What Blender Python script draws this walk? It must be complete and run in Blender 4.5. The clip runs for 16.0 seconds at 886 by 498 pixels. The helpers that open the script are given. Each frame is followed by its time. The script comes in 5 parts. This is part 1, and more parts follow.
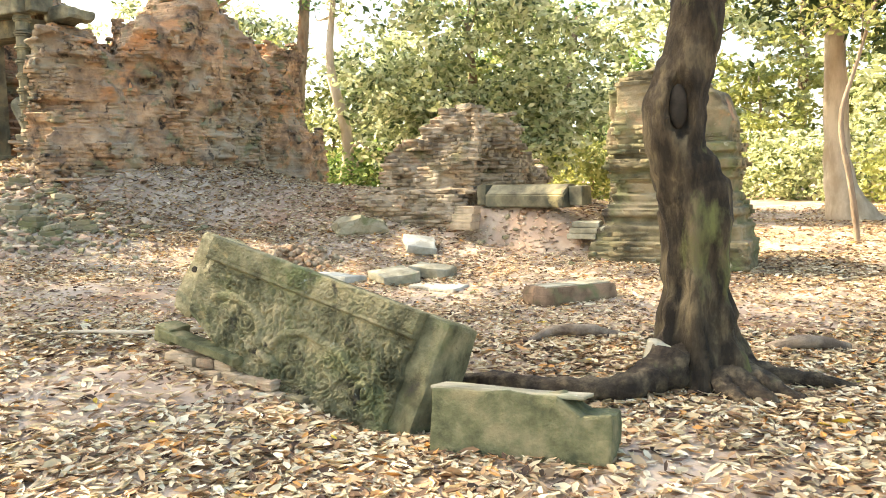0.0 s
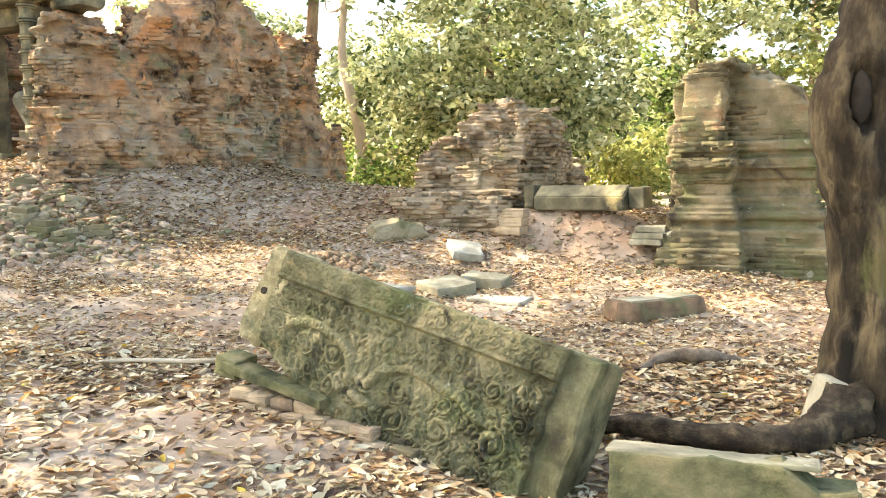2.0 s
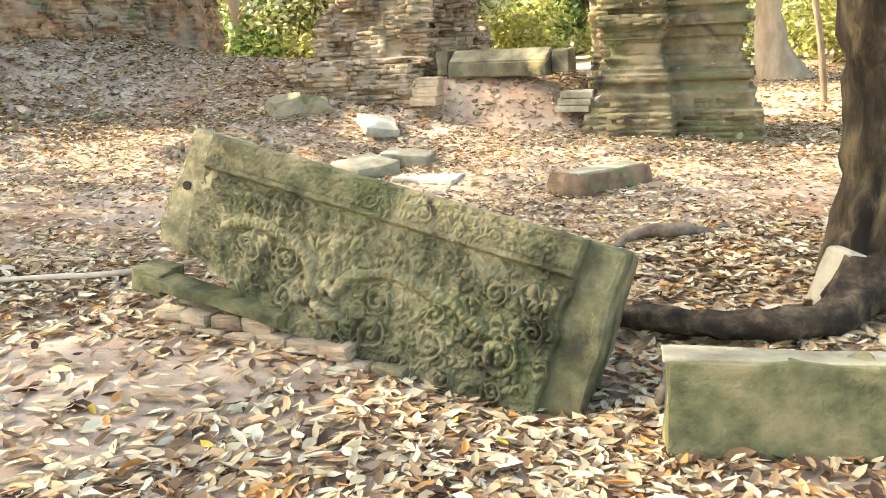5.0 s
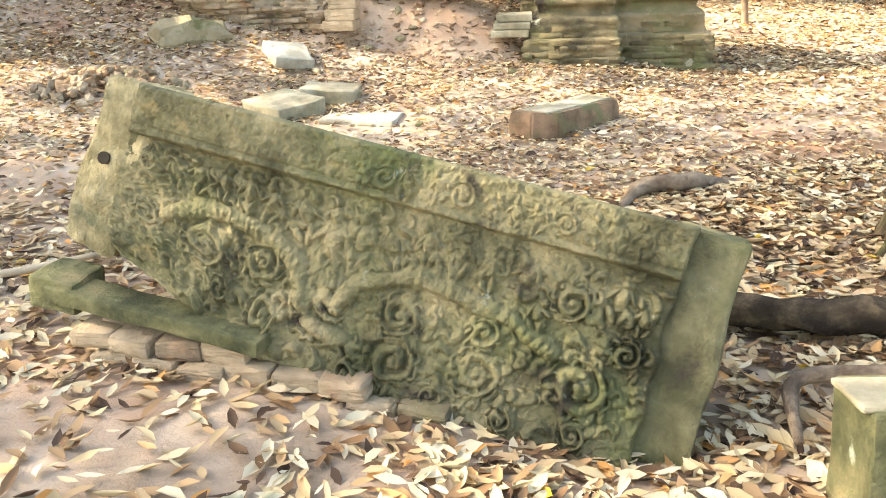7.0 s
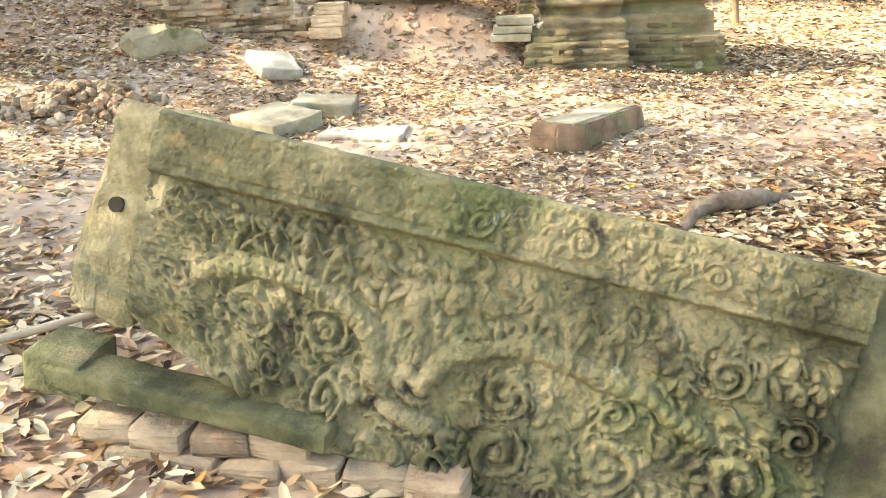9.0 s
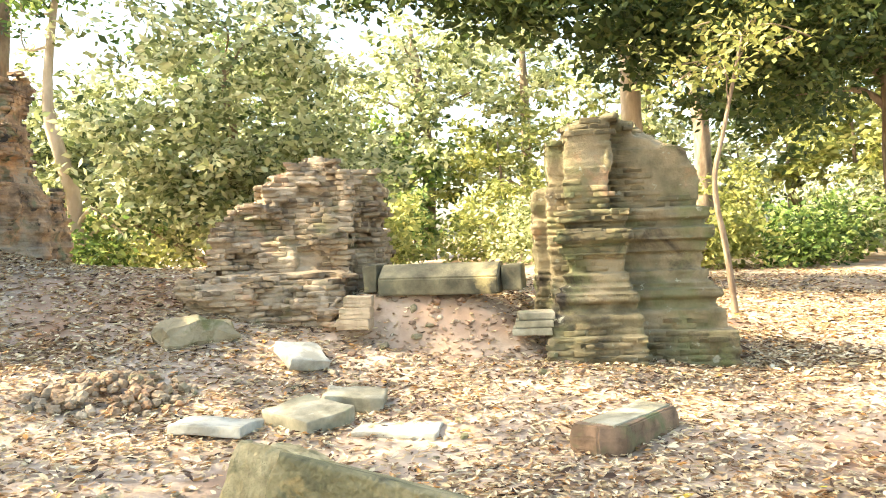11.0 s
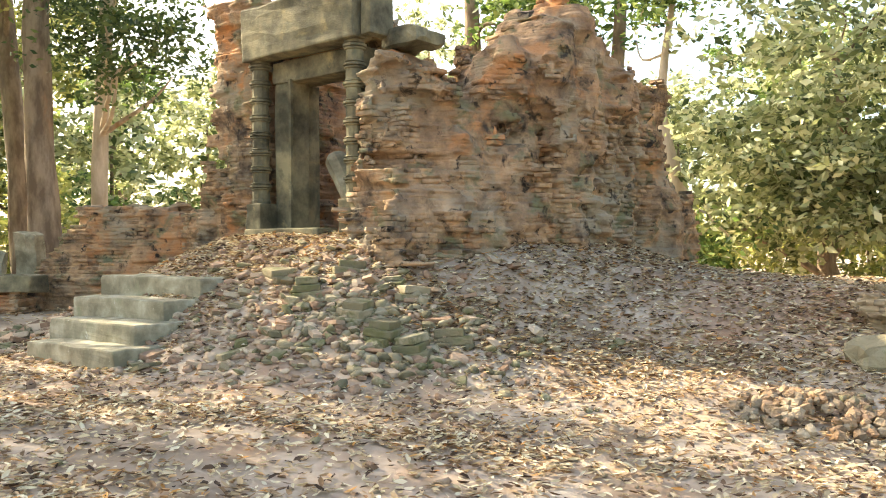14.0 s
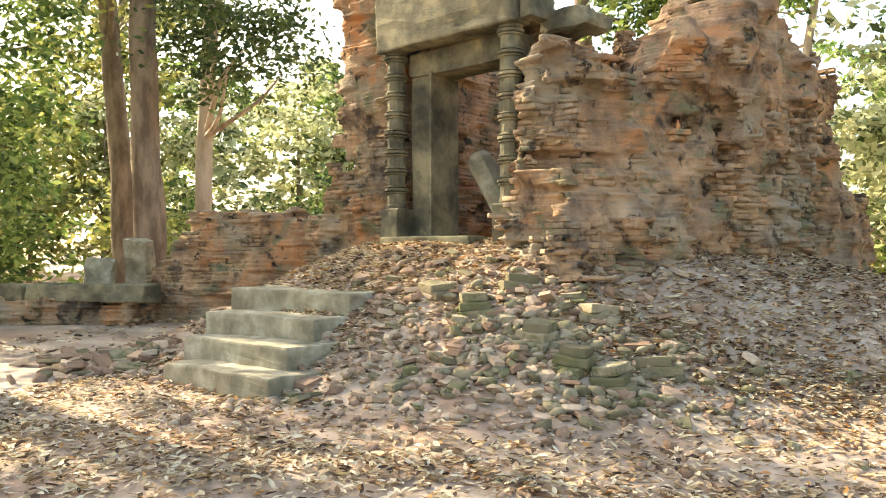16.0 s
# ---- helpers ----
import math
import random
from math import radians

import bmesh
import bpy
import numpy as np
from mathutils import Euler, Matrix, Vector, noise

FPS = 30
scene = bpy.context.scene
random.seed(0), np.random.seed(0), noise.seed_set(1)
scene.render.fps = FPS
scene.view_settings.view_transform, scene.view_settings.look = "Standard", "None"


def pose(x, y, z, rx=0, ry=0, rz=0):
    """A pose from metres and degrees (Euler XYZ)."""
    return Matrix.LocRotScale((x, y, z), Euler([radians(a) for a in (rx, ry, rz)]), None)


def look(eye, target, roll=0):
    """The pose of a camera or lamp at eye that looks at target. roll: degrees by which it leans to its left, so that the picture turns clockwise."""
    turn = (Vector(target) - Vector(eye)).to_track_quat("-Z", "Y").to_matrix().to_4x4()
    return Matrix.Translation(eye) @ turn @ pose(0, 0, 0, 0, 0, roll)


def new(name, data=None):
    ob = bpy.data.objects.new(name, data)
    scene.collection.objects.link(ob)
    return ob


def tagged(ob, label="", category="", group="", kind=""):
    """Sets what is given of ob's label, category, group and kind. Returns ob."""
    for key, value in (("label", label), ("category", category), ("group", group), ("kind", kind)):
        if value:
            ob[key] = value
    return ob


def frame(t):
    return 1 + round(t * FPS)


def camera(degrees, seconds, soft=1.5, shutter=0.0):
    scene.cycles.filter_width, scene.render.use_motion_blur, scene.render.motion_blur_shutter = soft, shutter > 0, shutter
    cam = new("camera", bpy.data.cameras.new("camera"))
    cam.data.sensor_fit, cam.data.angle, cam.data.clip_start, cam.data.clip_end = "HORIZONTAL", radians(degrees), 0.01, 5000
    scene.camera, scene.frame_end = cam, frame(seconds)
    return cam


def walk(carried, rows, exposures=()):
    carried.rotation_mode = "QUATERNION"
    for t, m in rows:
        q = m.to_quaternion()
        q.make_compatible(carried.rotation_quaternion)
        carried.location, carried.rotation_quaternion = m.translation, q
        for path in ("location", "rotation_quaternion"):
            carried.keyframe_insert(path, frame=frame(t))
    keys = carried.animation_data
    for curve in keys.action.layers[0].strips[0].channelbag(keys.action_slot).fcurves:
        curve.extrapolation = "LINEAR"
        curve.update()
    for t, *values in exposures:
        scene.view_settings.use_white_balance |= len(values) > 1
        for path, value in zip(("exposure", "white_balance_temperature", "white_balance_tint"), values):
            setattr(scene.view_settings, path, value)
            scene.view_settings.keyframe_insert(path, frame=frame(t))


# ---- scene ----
import functools
import itertools

# ---------------------------------------------------------------- camera
cam = camera(57.5, 16.0, soft=1.0)
PATH = [
    (0, (0.228, -0.946, 1.464), (0.19, 1.046, 1.297), -1.2),
    (0.5, (0.074, -0.695, 1.469), (0.037, 1.297, 1.298), -1.2),
    (1, (-0.201, -0.446, 1.492), (-0.224, 1.546, 1.324), -1.1),
    (1.5, (-0.425, -0.27, 1.483), (-0.438, 1.722, 1.307), -1.1),
    (2, (-0.612, -0.007, 1.527), (-0.619, 1.985, 1.353), -1.2),
    (2.5, (-0.681, 0.122, 1.565), (-0.663, 2.118, 1.44), -1.5),
    (3, (-0.855, 0.227, 1.609), (-0.793, 2.225, 1.552), -2.0),
    (3.5, (-1.04, 0.286, 1.615), (-0.928, 2.282, 1.556), -2.2),
    (4, (-1.088, 0.344, 1.555), (-0.912, 2.33, 1.404), -2.9),
    (4.5, (-1.096, 0.552, 1.498), (-0.876, 2.509, 1.146), -3.0),
    (5, (-1.094, 0.839, 1.478), (-0.813, 2.758, 0.988), -2.8),
    (5.2, (-1.109, 0.929, 1.466), (-0.818, 2.843, 0.964), -2.9),
    (7.5, (-1.549, 2.265, 1.482), (-0.935, 4.032, 0.776), -2.7),
    (8, (-1.578, 2.442, 1.448), (-0.942, 4.202, 0.743), -3.2),
    (10.3, (-1.846, 2.856, 1.594), (-1.139, 4.682, 1.184), -2.3),
    (10.5, (-1.87, 2.863, 1.647), (-1.145, 4.711, 1.402), -2.4),
    (11, (-2.027, 2.825, 1.693), (-1.284, 4.681, 1.662), -2.3),
    (11.5, (-2.19, 2.781, 1.717), (-1.666, 4.711, 1.704), -2.0),
    (12, (-2.444, 2.793, 1.735), (-2.314, 4.788, 1.726), -1.7),
    (12.5, (-2.647, 3.044, 1.747), (-2.869, 5.031, 1.744), -1.7),
    (13, (-2.826, 3.152, 1.765), (-3.199, 5.117, 1.767), -1.6),
    (13.5, (-3.143, 3.267, 1.77), (-3.571, 5.221, 1.774), -1.3),
    (14, (-3.461, 3.371, 1.78), (-3.973, 5.304, 1.781), -0.3),
    (14.5, (-3.822, 3.619, 1.785), (-4.475, 5.51, 1.79), -0.5),
    (15, (-4.124, 3.783, 1.806), (-4.791, 5.668, 1.811), -0.5),
    (15.5, (-4.531, 3.954, 1.874), (-5.205, 5.837, 1.875), -0.3),
    (16, (-4.884, 4.158, 1.856), (-5.546, 6.046, 1.869), -0.1),
]
walk(cam, [(t, look(eye, target, roll)) for t, eye, target, roll in PATH],
     [(0.0, 2.5, 7500, 6), (5.0, 2.55, 7500, 6), (8.0, 2.6, 7600, 7), (10.5, 2.68, 7500, 4), (12.0, 2.42, 7500, 4), (16.0, 2.2, 7700, 7)])

# ---------------------------------------------------------------- light
SUN_AZ, SUN_EL = 290.0, 36.0      # compass bearing of the sun from +y, clockwise; height
world = bpy.data.worlds.new("sky")
scene.world = world
world.use_nodes = True
wn = world.node_tree.nodes
sky = wn.new("ShaderNodeTexSky")
sky.sky_type = "NISHITA"
sky.sun_disc = False
sky.sun_elevation = radians(SUN_EL)
sky.sun_rotation = radians(SUN_AZ)
sky.dust_density = 3.0
world.node_tree.links.new(sky.outputs[0], wn["Background"].inputs[0])
wn["Background"].inputs[1].default_value = 0.15
sun = new("sun", bpy.data.lights.new("sun", "SUN"))
sun.data.energy, sun.data.angle, sun.data.color = 3.3, radians(0.5), (1.0, 0.9, 0.74)
sun_way = Vector((math.sin(radians(SUN_AZ)) * math.cos(radians(SUN_EL)), math.cos(radians(SUN_AZ)) * math.cos(radians(SUN_EL)), math.sin(radians(SUN_EL))))
sun.matrix_world = look(sun_way * 60, (0, 0, 0))

# ---------------------------------------------------------------- materials
def shader(name, stops, scale, rough=0.9, bump=0.4, fine=60.0, over=(), vary=0.0, translucent=0.0, spec=0.2, courses=0.0, grain=1.0):
    """Two scales of noise through a colour ramp. over: (colour, noise scale, threshold, softness) layers; vary: tint by piece."""
    m = bpy.data.materials.new(name)
    m.use_nodes = True
    nt = m.node_tree
    nodes, link = nt.nodes, nt.links.new
    p = nodes["Principled BSDF"]
    p.inputs["Roughness"].default_value = rough
    p.inputs["Specular IOR Level"].default_value = spec
    geo = nodes.new("ShaderNodeNewGeometry")
    pos = geo.outputs["Position"]
    if grain != 1.0:                                    # fibres run upright
        gm = nodes.new("ShaderNodeMapping")
        gm.inputs["Scale"].default_value = (1.0, 1.0, grain)
        link(pos, gm.inputs["Vector"])
        pos = gm.outputs[0]

    def noise_of(sc, detail=6.0, distort=0.0):
        n = nodes.new("ShaderNodeTexNoise")
        n.inputs["Scale"].default_value, n.inputs["Detail"].default_value = sc, detail
        n.inputs["Roughness"].default_value, n.inputs["Distortion"].default_value = 0.62, distort
        link(pos, n.inputs["Vector"])
        return n.outputs["Fac"]

    ramp = nodes.new("ShaderNodeValToRGB")
    el = ramp.color_ramp.elements
    while len(el) < len(stops):
        el.new(0.5)
    for e, (at, col) in zip(el, stops):
        e.position, e.color = 0.5 + (at - 0.5) * (0.5 + 0.5 * vary), (*col, 1)
    base = noise_of(scale)
    if vary:
        info = nodes.new("ShaderNodeObjectInfo")
        add = nodes.new("ShaderNodeMath"); add.operation = "ADD"
        link(info.outputs["Random"], add.inputs[0]); link(geo.outputs["Random Per Island"], add.inputs[1])
        fr = nodes.new("ShaderNodeMath"); fr.operation = "FRACT"
        link(add.outputs[0], fr.inputs[0])
        mix = nodes.new("ShaderNodeMix")
        mix.inputs[0].default_value = vary
        link(base, mix.inputs[2]); link(fr.outputs[0], mix.inputs[3])
        base = mix.outputs[0]
    link(base, ramp.inputs[0])
    colour = ramp.outputs[0]
    for col, sc, thr, soft in over:
        f = noise_of(sc, 8.0, 0.4)
        r = nodes.new("ShaderNodeMapRange")
        r.inputs[1].default_value, r.inputs[2].default_value = thr, thr + soft
        link(f, r.inputs[0])
        mx = nodes.new("ShaderNodeMix"); mx.data_type = "RGBA"
        link(r.outputs[0], mx.inputs[0]); link(colour, mx.inputs[6])
        mx.inputs[7].default_value = (*col, 1)
        colour = mx.outputs[2]
    link(colour, p.inputs["Base Color"])
    if bump:
        b = nodes.new("ShaderNodeBump")
        b.inputs["Strength"].default_value, b.inputs["Distance"].default_value = bump, 0.02
        link(noise_of(fine, 8.0), b.inputs["Height"])
        link(b.outputs[0], p.inputs["Normal"])
        if courses:                                     # level bedding of old brick, fine upright, long sideways
            mp = nodes.new("ShaderNodeMapping")
            mp.inputs["Scale"].default_value = (2.6, 2.6, 17.0)
            link(pos, mp.inputs["Vector"])
            n2 = nodes.new("ShaderNodeTexNoise")
            n2.inputs["Scale"].default_value, n2.inputs["Detail"].default_value = 1.6, 3.0
            link(mp.outputs[0], n2.inputs["Vector"])
            b2 = nodes.new("ShaderNodeBump")
            b2.inputs["Strength"].default_value, b2.inputs["Distance"].default_value = courses, 0.06
            link(n2.outputs["Fac"], b2.inputs["Height"]); link(b.outputs[0], b2.inputs["Normal"])
            link(b2.outputs[0], p.inputs["Normal"])
    if translucent:
        tr = nodes.new("ShaderNodeBsdfTranslucent")
        link(colour, tr.inputs[0])
        ms = nodes.new("ShaderNodeMixShader")
        ms.inputs[0].default_value = translucent
        link(p.outputs[0], ms.inputs[1]); link(tr.outputs[0], ms.inputs[2])
        link(ms.outputs[0], nodes["Material Output"].inputs[0])
    return m


DARK = (0.055, 0.045, 0.035)
m_ground = shader("earth", [(0.25, (0.29, 0.215, 0.155)), (0.5, (0.41, 0.315, 0.24)), (0.75, (0.51, 0.41, 0.32))], 1.3, 0.95, 0.5, 40,
                  [((0.36, 0.20, 0.12), 0.5, 0.52, 0.2), ((0.56, 0.45, 0.35), 2.3, 0.6, 0.15)])
m_tower = shader("tower_brick", [(0.1, (0.085, 0.058, 0.042)), (0.42, (0.31, 0.20, 0.125)), (0.62, (0.49, 0.315, 0.185)), (0.9, (0.58, 0.44, 0.31))], 2.6, 0.95, 0.9, 28,
                 [((0.34, 0.28, 0.20), 0.9, 0.47, 0.14), ((0.07, 0.052, 0.04), 1.3, 0.53, 0.12), ((0.50, 0.25, 0.12), 1.0, 0.56, 0.10), ((0.19, 0.185, 0.11), 2.1, 0.55, 0.10), ((0.05, 0.04, 0.032), 4.2, 0.58, 0.08)], 0.14, courses=0.5)
m_ruin = shader("ruin_brick", [(0.2, (0.16, 0.12, 0.085)), (0.5, (0.35, 0.27, 0.185)), (0.8, (0.52, 0.41, 0.29))], 3.0, 0.95, 0.8, 35,
                [((0.40, 0.22, 0.13), 1.4, 0.58, 0.12), ((0.16, 0.155, 0.08), 1.9, 0.54, 0.16), (DARK, 1.1, 0.65, 0.12)], 0.2, courses=0.6)
m_gate = shader("gate_brick", [(0.2, (0.08, 0.068, 0.044)), (0.5, (0.17, 0.142, 0.085)), (0.8, (0.30, 0.24, 0.15))], 2.2, 0.95, 0.7, 40,
                [((0.40, 0.225, 0.13), 1.1, 0.6, 0.1), ((0.13, 0.145, 0.065), 1.5, 0.48, 0.2), (DARK, 1.7, 0.55, 0.12), ((0.33, 0.32, 0.24), 7.0, 0.64, 0.06)], 0.12, courses=0.1)
m_loose = shader("loose_brick", [(0.15, (0.22, 0.14, 0.095)), (0.5, (0.39, 0.26, 0.18)), (0.85, (0.52, 0.41, 0.30))], 3.0, 0.95, 0.8, 45,
                 [((0.22, 0.20, 0.11), 2.2, 0.62, 0.1)], 0.6)
m_mossy = shader("mossy_brick", [(0.2, (0.15, 0.13, 0.08)), (0.6, (0.30, 0.25, 0.16)), (0.85, (0.42, 0.36, 0.26))], 4, 0.95, 0.8, 45,
                 [((0.16, 0.155, 0.075), 4.0, 0.50, 0.14)], 0.4)
m_carved = shader("carved_stone", [(0.2, (0.07, 0.066, 0.036)), (0.5, (0.19, 0.172, 0.095)), (0.8, (0.34, 0.285, 0.165))], 3.6, 0.88, 0.8, 55,
                  [((0.40, 0.29, 0.13), 2.1, 0.6, 0.1), ((0.125, 0.14, 0.06), 1.7, 0.52, 0.2), (DARK, 4.5, 0.6, 0.1), ((0.36, 0.39, 0.32), 5.5, 0.66, 0.05)])
m_rough = shader("rough_broken_stone", [(0.3, (0.26, 0.22, 0.12)), (0.7, (0.50, 0.42, 0.25))], 9, 0.92, 1.0, 60, [((0.16, 0.16, 0.09), 6.0, 0.56, 0.12)])
m_block = shader("mossy_block", [(0.2, (0.055, 0.06, 0.033)), (0.5, (0.135, 0.135, 0.07)), (0.8, (0.25, 0.215, 0.12))], 4.5, 0.9, 0.9, 32,
                 [((0.38, 0.26, 0.14), 2.0, 0.62, 0.12), ((0.42, 0.44, 0.36), 6, 0.66, 0.06)])
m_stone = shader("weathered_sandstone", [(0.25, (0.20, 0.18, 0.125)), (0.55, (0.33, 0.295, 0.21)), (0.8, (0.46, 0.42, 0.32))], 3.4, 0.85, 0.4, 60,
                 [((0.24, 0.25, 0.16), 2.2, 0.56, 0.14), ((0.56, 0.54, 0.46), 7, 0.66, 0.06)])
m_pale = shader("pale_stone", [(0.3, (0.30, 0.285, 0.235)), (0.7, (0.50, 0.48, 0.41))], 4, 0.85, 0.35, 60, [((0.34, 0.33, 0.25), 3, 0.58, 0.12)])
m_red = shader("red_sandstone", [(0.3, (0.15, 0.10, 0.065)), (0.7, (0.31, 0.20, 0.13))], 4, 0.85, 0.4, 60, [((0.17, 0.17, 0.085), 3, 0.5, 0.15)])
m_frame = shader("door_stone", [(0.2, (0.07, 0.065, 0.045)), (0.5, (0.165, 0.147, 0.095)), (0.8, (0.31, 0.27, 0.165))], 2.2, 0.85, 0.5, 45,
                 [((0.44, 0.35, 0.17), 1.6, 0.6, 0.12), ((0.10, 0.105, 0.075), 2.4, 0.56, 0.14)])
m_bark = shader("brown_bark", [(0.3, (0.022, 0.017, 0.012)), (0.55, (0.058, 0.044, 0.028)), (0.8, (0.14, 0.11, 0.066))], 7, 0.95, 1.0, 34,
                [((0.016, 0.013, 0.010), 3.4, 0.55, 0.12), ((0.125, 0.13, 0.05), 3.0, 0.57, 0.12)], grain=0.3)
m_pbark = shader("pale_bark", [(0.3, (0.38, 0.30, 0.21)), (0.7, (0.58, 0.48, 0.36))], 2.5, 0.9, 0.6, 20, [((0.30, 0.19, 0.11), 0.8, 0.58, 0.12)], grain=0.35)
m_bark2 = shader("far_bark", [(0.3, (0.16, 0.115, 0.08)), (0.7, (0.32, 0.245, 0.175))], 4, 0.95, 0.8, 20, [((0.34, 0.17, 0.09), 1.1, 0.58, 0.12)], grain=0.35)
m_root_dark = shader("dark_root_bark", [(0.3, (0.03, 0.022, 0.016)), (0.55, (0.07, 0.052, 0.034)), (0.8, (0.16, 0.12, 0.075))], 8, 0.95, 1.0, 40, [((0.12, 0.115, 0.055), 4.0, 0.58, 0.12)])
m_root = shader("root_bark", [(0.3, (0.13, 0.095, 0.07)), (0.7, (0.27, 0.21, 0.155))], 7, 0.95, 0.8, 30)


def leafy(name, stops, tr=0.38):
    return shader(name, stops, 0.5, 0.5, 0.0, 10, (), 0.75, tr, 0.4)


m_leaf_pale = leafy("pale_foliage", [(0.1, (0.06, 0.09, 0.028)), (0.4, (0.36, 0.39, 0.17)), (0.85, (0.70, 0.70, 0.44))])
m_leaf_dark = leafy("dark_foliage", [(0.1, (0.035, 0.06, 0.018)), (0.5, (0.07, 0.11, 0.03)), (0.9, (0.16, 0.19, 0.06))])
m_leaf_mid = leafy("green_foliage", [(0.1, (0.04, 0.075, 0.02)), (0.5, (0.15, 0.24, 0.055)), (0.9, (0.36, 0.43, 0.14))])
m_leaf_gold = leafy("yellow_green_foliage", [(0.1, (0.16, 0.18, 0.045)), (0.5, (0.32, 0.34, 0.10)), (0.9, (0.50, 0.47, 0.17))])
m_litter = shader("fallen_leaves", [(0.08, (0.07, 0.040, 0.026)), (0.24, (0.28, 0.16, 0.08)), (0.40, (0.44, 0.31, 0.18)), (0.58, (0.60, 0.48, 0.29)), (0.84, (0.73, 0.65, 0.48)), (0.96, (0.55, 0.27, 0.08))],
                  0.9, 0.7, 0.0, 10, (), 0.9, 0.15, 0.3)
m_yellow = shader("yellow_leaves", [(0.3, (0.60, 0.42, 0.06)), (0.8, (0.70, 0.55, 0.10))], 2, 0.6, 0.0, 10, (), 0.8, 0.3)


# ---------------------------------------------------------------- mesh helpers
def mesh_of(name, verts, faces, material=None, smooth=False):
    me = bpy.data.meshes.new(name)
    me.from_pydata([tuple(v) for v in verts], [], [tuple(f) for f in faces])
    if material:
        me.materials.append(material)
    if smooth:
        me.polygons.foreach_set("use_smooth", [True] * len(me.polygons))
    me.update()
    return me


def bulk(name, verts, faces, material, smooth=False):
    """A mesh from arrays: verts (n, 3), faces (m, k) all of k corners."""
    me = bpy.data.meshes.new(name)
    verts, faces = np.asarray(verts, np.float32), np.asarray(faces, np.int32)
    k = faces.shape[1]
    me.vertices.add(len(verts)); me.vertices.foreach_set("co", verts.ravel())
    me.loops.add(faces.size); me.loops.foreach_set("vertex_index", faces.ravel())
    me.polygons.add(len(faces)); me.polygons.foreach_set("loop_start", np.arange(0, faces.size, k, dtype=np.int32))
    me.update(calc_edges=True)
    me.materials.append(material)
    if smooth:
        me.polygons.foreach_set("use_smooth", [True] * len(me.polygons))
    return me


def thing(name, at, label, category, group="", rz=0.0):
    e = new(name)
    e.matrix_world = pose(*at, 0, 0, rz)
    e.empty_display_size = 0.1
    return tagged(e, label, category, group)


def part(name, bm, material, parent, label="", smooth=False, m=None):
    """Links a bmesh (or a mesh) as one object under a thing, in the parent's own axes."""
    if isinstance(bm, bmesh.types.BMesh):
        me = bpy.data.meshes.new(name)
        bm.to_mesh(me); bm.free()
        if material:
            me.materials.append(material)
        if smooth:
            me.polygons.foreach_set("use_smooth", [True] * len(me.polygons))
    else:
        me = bm
    ob = new(name, me)
    ob.parent = parent
    if m is not None:
        ob.matrix_basis = m
    if label:
        ob["label"] = label
    return ob


def worn_box(sx, sy, sz, wear=0.02, cuts=2, seed=0, m=None, base=False):
    """A hewn block with rounded, chipped edges; base: its foot stands at z = 0."""
    bm = bmesh.new()
    bmesh.ops.create_cube(bm, size=1.0, matrix=Matrix.Diagonal((sx, sy, sz, 1)))
    bmesh.ops.bevel(bm, geom=bm.edges[:], offset=wear, segments=2, affect="EDGES", profile=0.6)
    if cuts:
        bmesh.ops.subdivide_edges(bm, edges=[e for e in bm.edges if e.calc_length() > 2.5 * wear], cuts=cuts, use_grid_fill=True)
    off = Vector((seed * 3.7, seed * 1.9, seed * 2.3))
    for v in bm.verts:
        v.co += noise.noise_vector(v.co * 4 + off) * wear * 0.9 + noise.noise_vector(v.co * 14 + off) * wear * 0.35
        if base:
            v.co.z += sz / 2
    if m is not None:
        bm.transform(m)
    return bm


def lathe(profile, sides=10, m=None):
    """profile: (radius, height) pairs."""
    bm = bmesh.new()
    rings = [[bm.verts.new((r * math.cos(2 * math.pi * k / sides), r * math.sin(2 * math.pi * k / sides), z)) for k in range(sides)] for r, z in profile]
    for a, b in zip(rings, rings[1:]):
        for k in range(sides):
            bm.faces.new((a[k], a[(k + 1) % sides], b[(k + 1) % sides], b[k]))
    bm.faces.new(rings[0][::-1]); bm.faces.new(rings[-1])
    if m is not None:
        bm.transform(m)
    return bm


def tube(points, radii, sides=10, rough=0.0, seed=0, flute=0.0):
    """A limb or root through points, with knobbly bark."""
    bm = bmesh.new()
    pts = [Vector(p) for p in points]
    steep = sum(abs((b - a).normalized().x) for a, b in zip(pts, pts[1:])) / (len(pts) - 1) > 0.7
    rings = []
    for i, (p, r) in enumerate(zip(pts, radii)):
        d = (pts[min(i + 1, len(pts) - 1)] - pts[max(i - 1, 0)]).normalized()
        ref = Vector((0, 0, 1)) if steep else Vector((1, 0, 0))
        e1 = (ref - d * ref.dot(d)).normalized()
        e2 = d.cross(e1)
        ring = []
        for k in range(sides):
            a = 2 * math.pi * k / sides
            n = e1 * math.cos(a) + e2 * math.sin(a)
            w = r * (1 + flute * math.cos(5 * a + seed))
            w += rough * r * noise.noise((p + n * r) * (1.2 / max(r, 0.05)) + Vector((seed, 0, 0))) + 0.4 * rough * r * noise.noise((p + n * r) * (4 / max(r, 0.05)))
            ring.append(bm.verts.new(p + n * w))
        rings.append(ring)
    for a, b in zip(rings, rings[1:]):
        for k in range(sides):
            bm.faces.new((a[k], a[(k + 1) % sides], b[(k + 1) % sides], b[k]))
    bm.faces.new(rings[0][::-1]); bm.faces.new(rings[-1])
    return bm


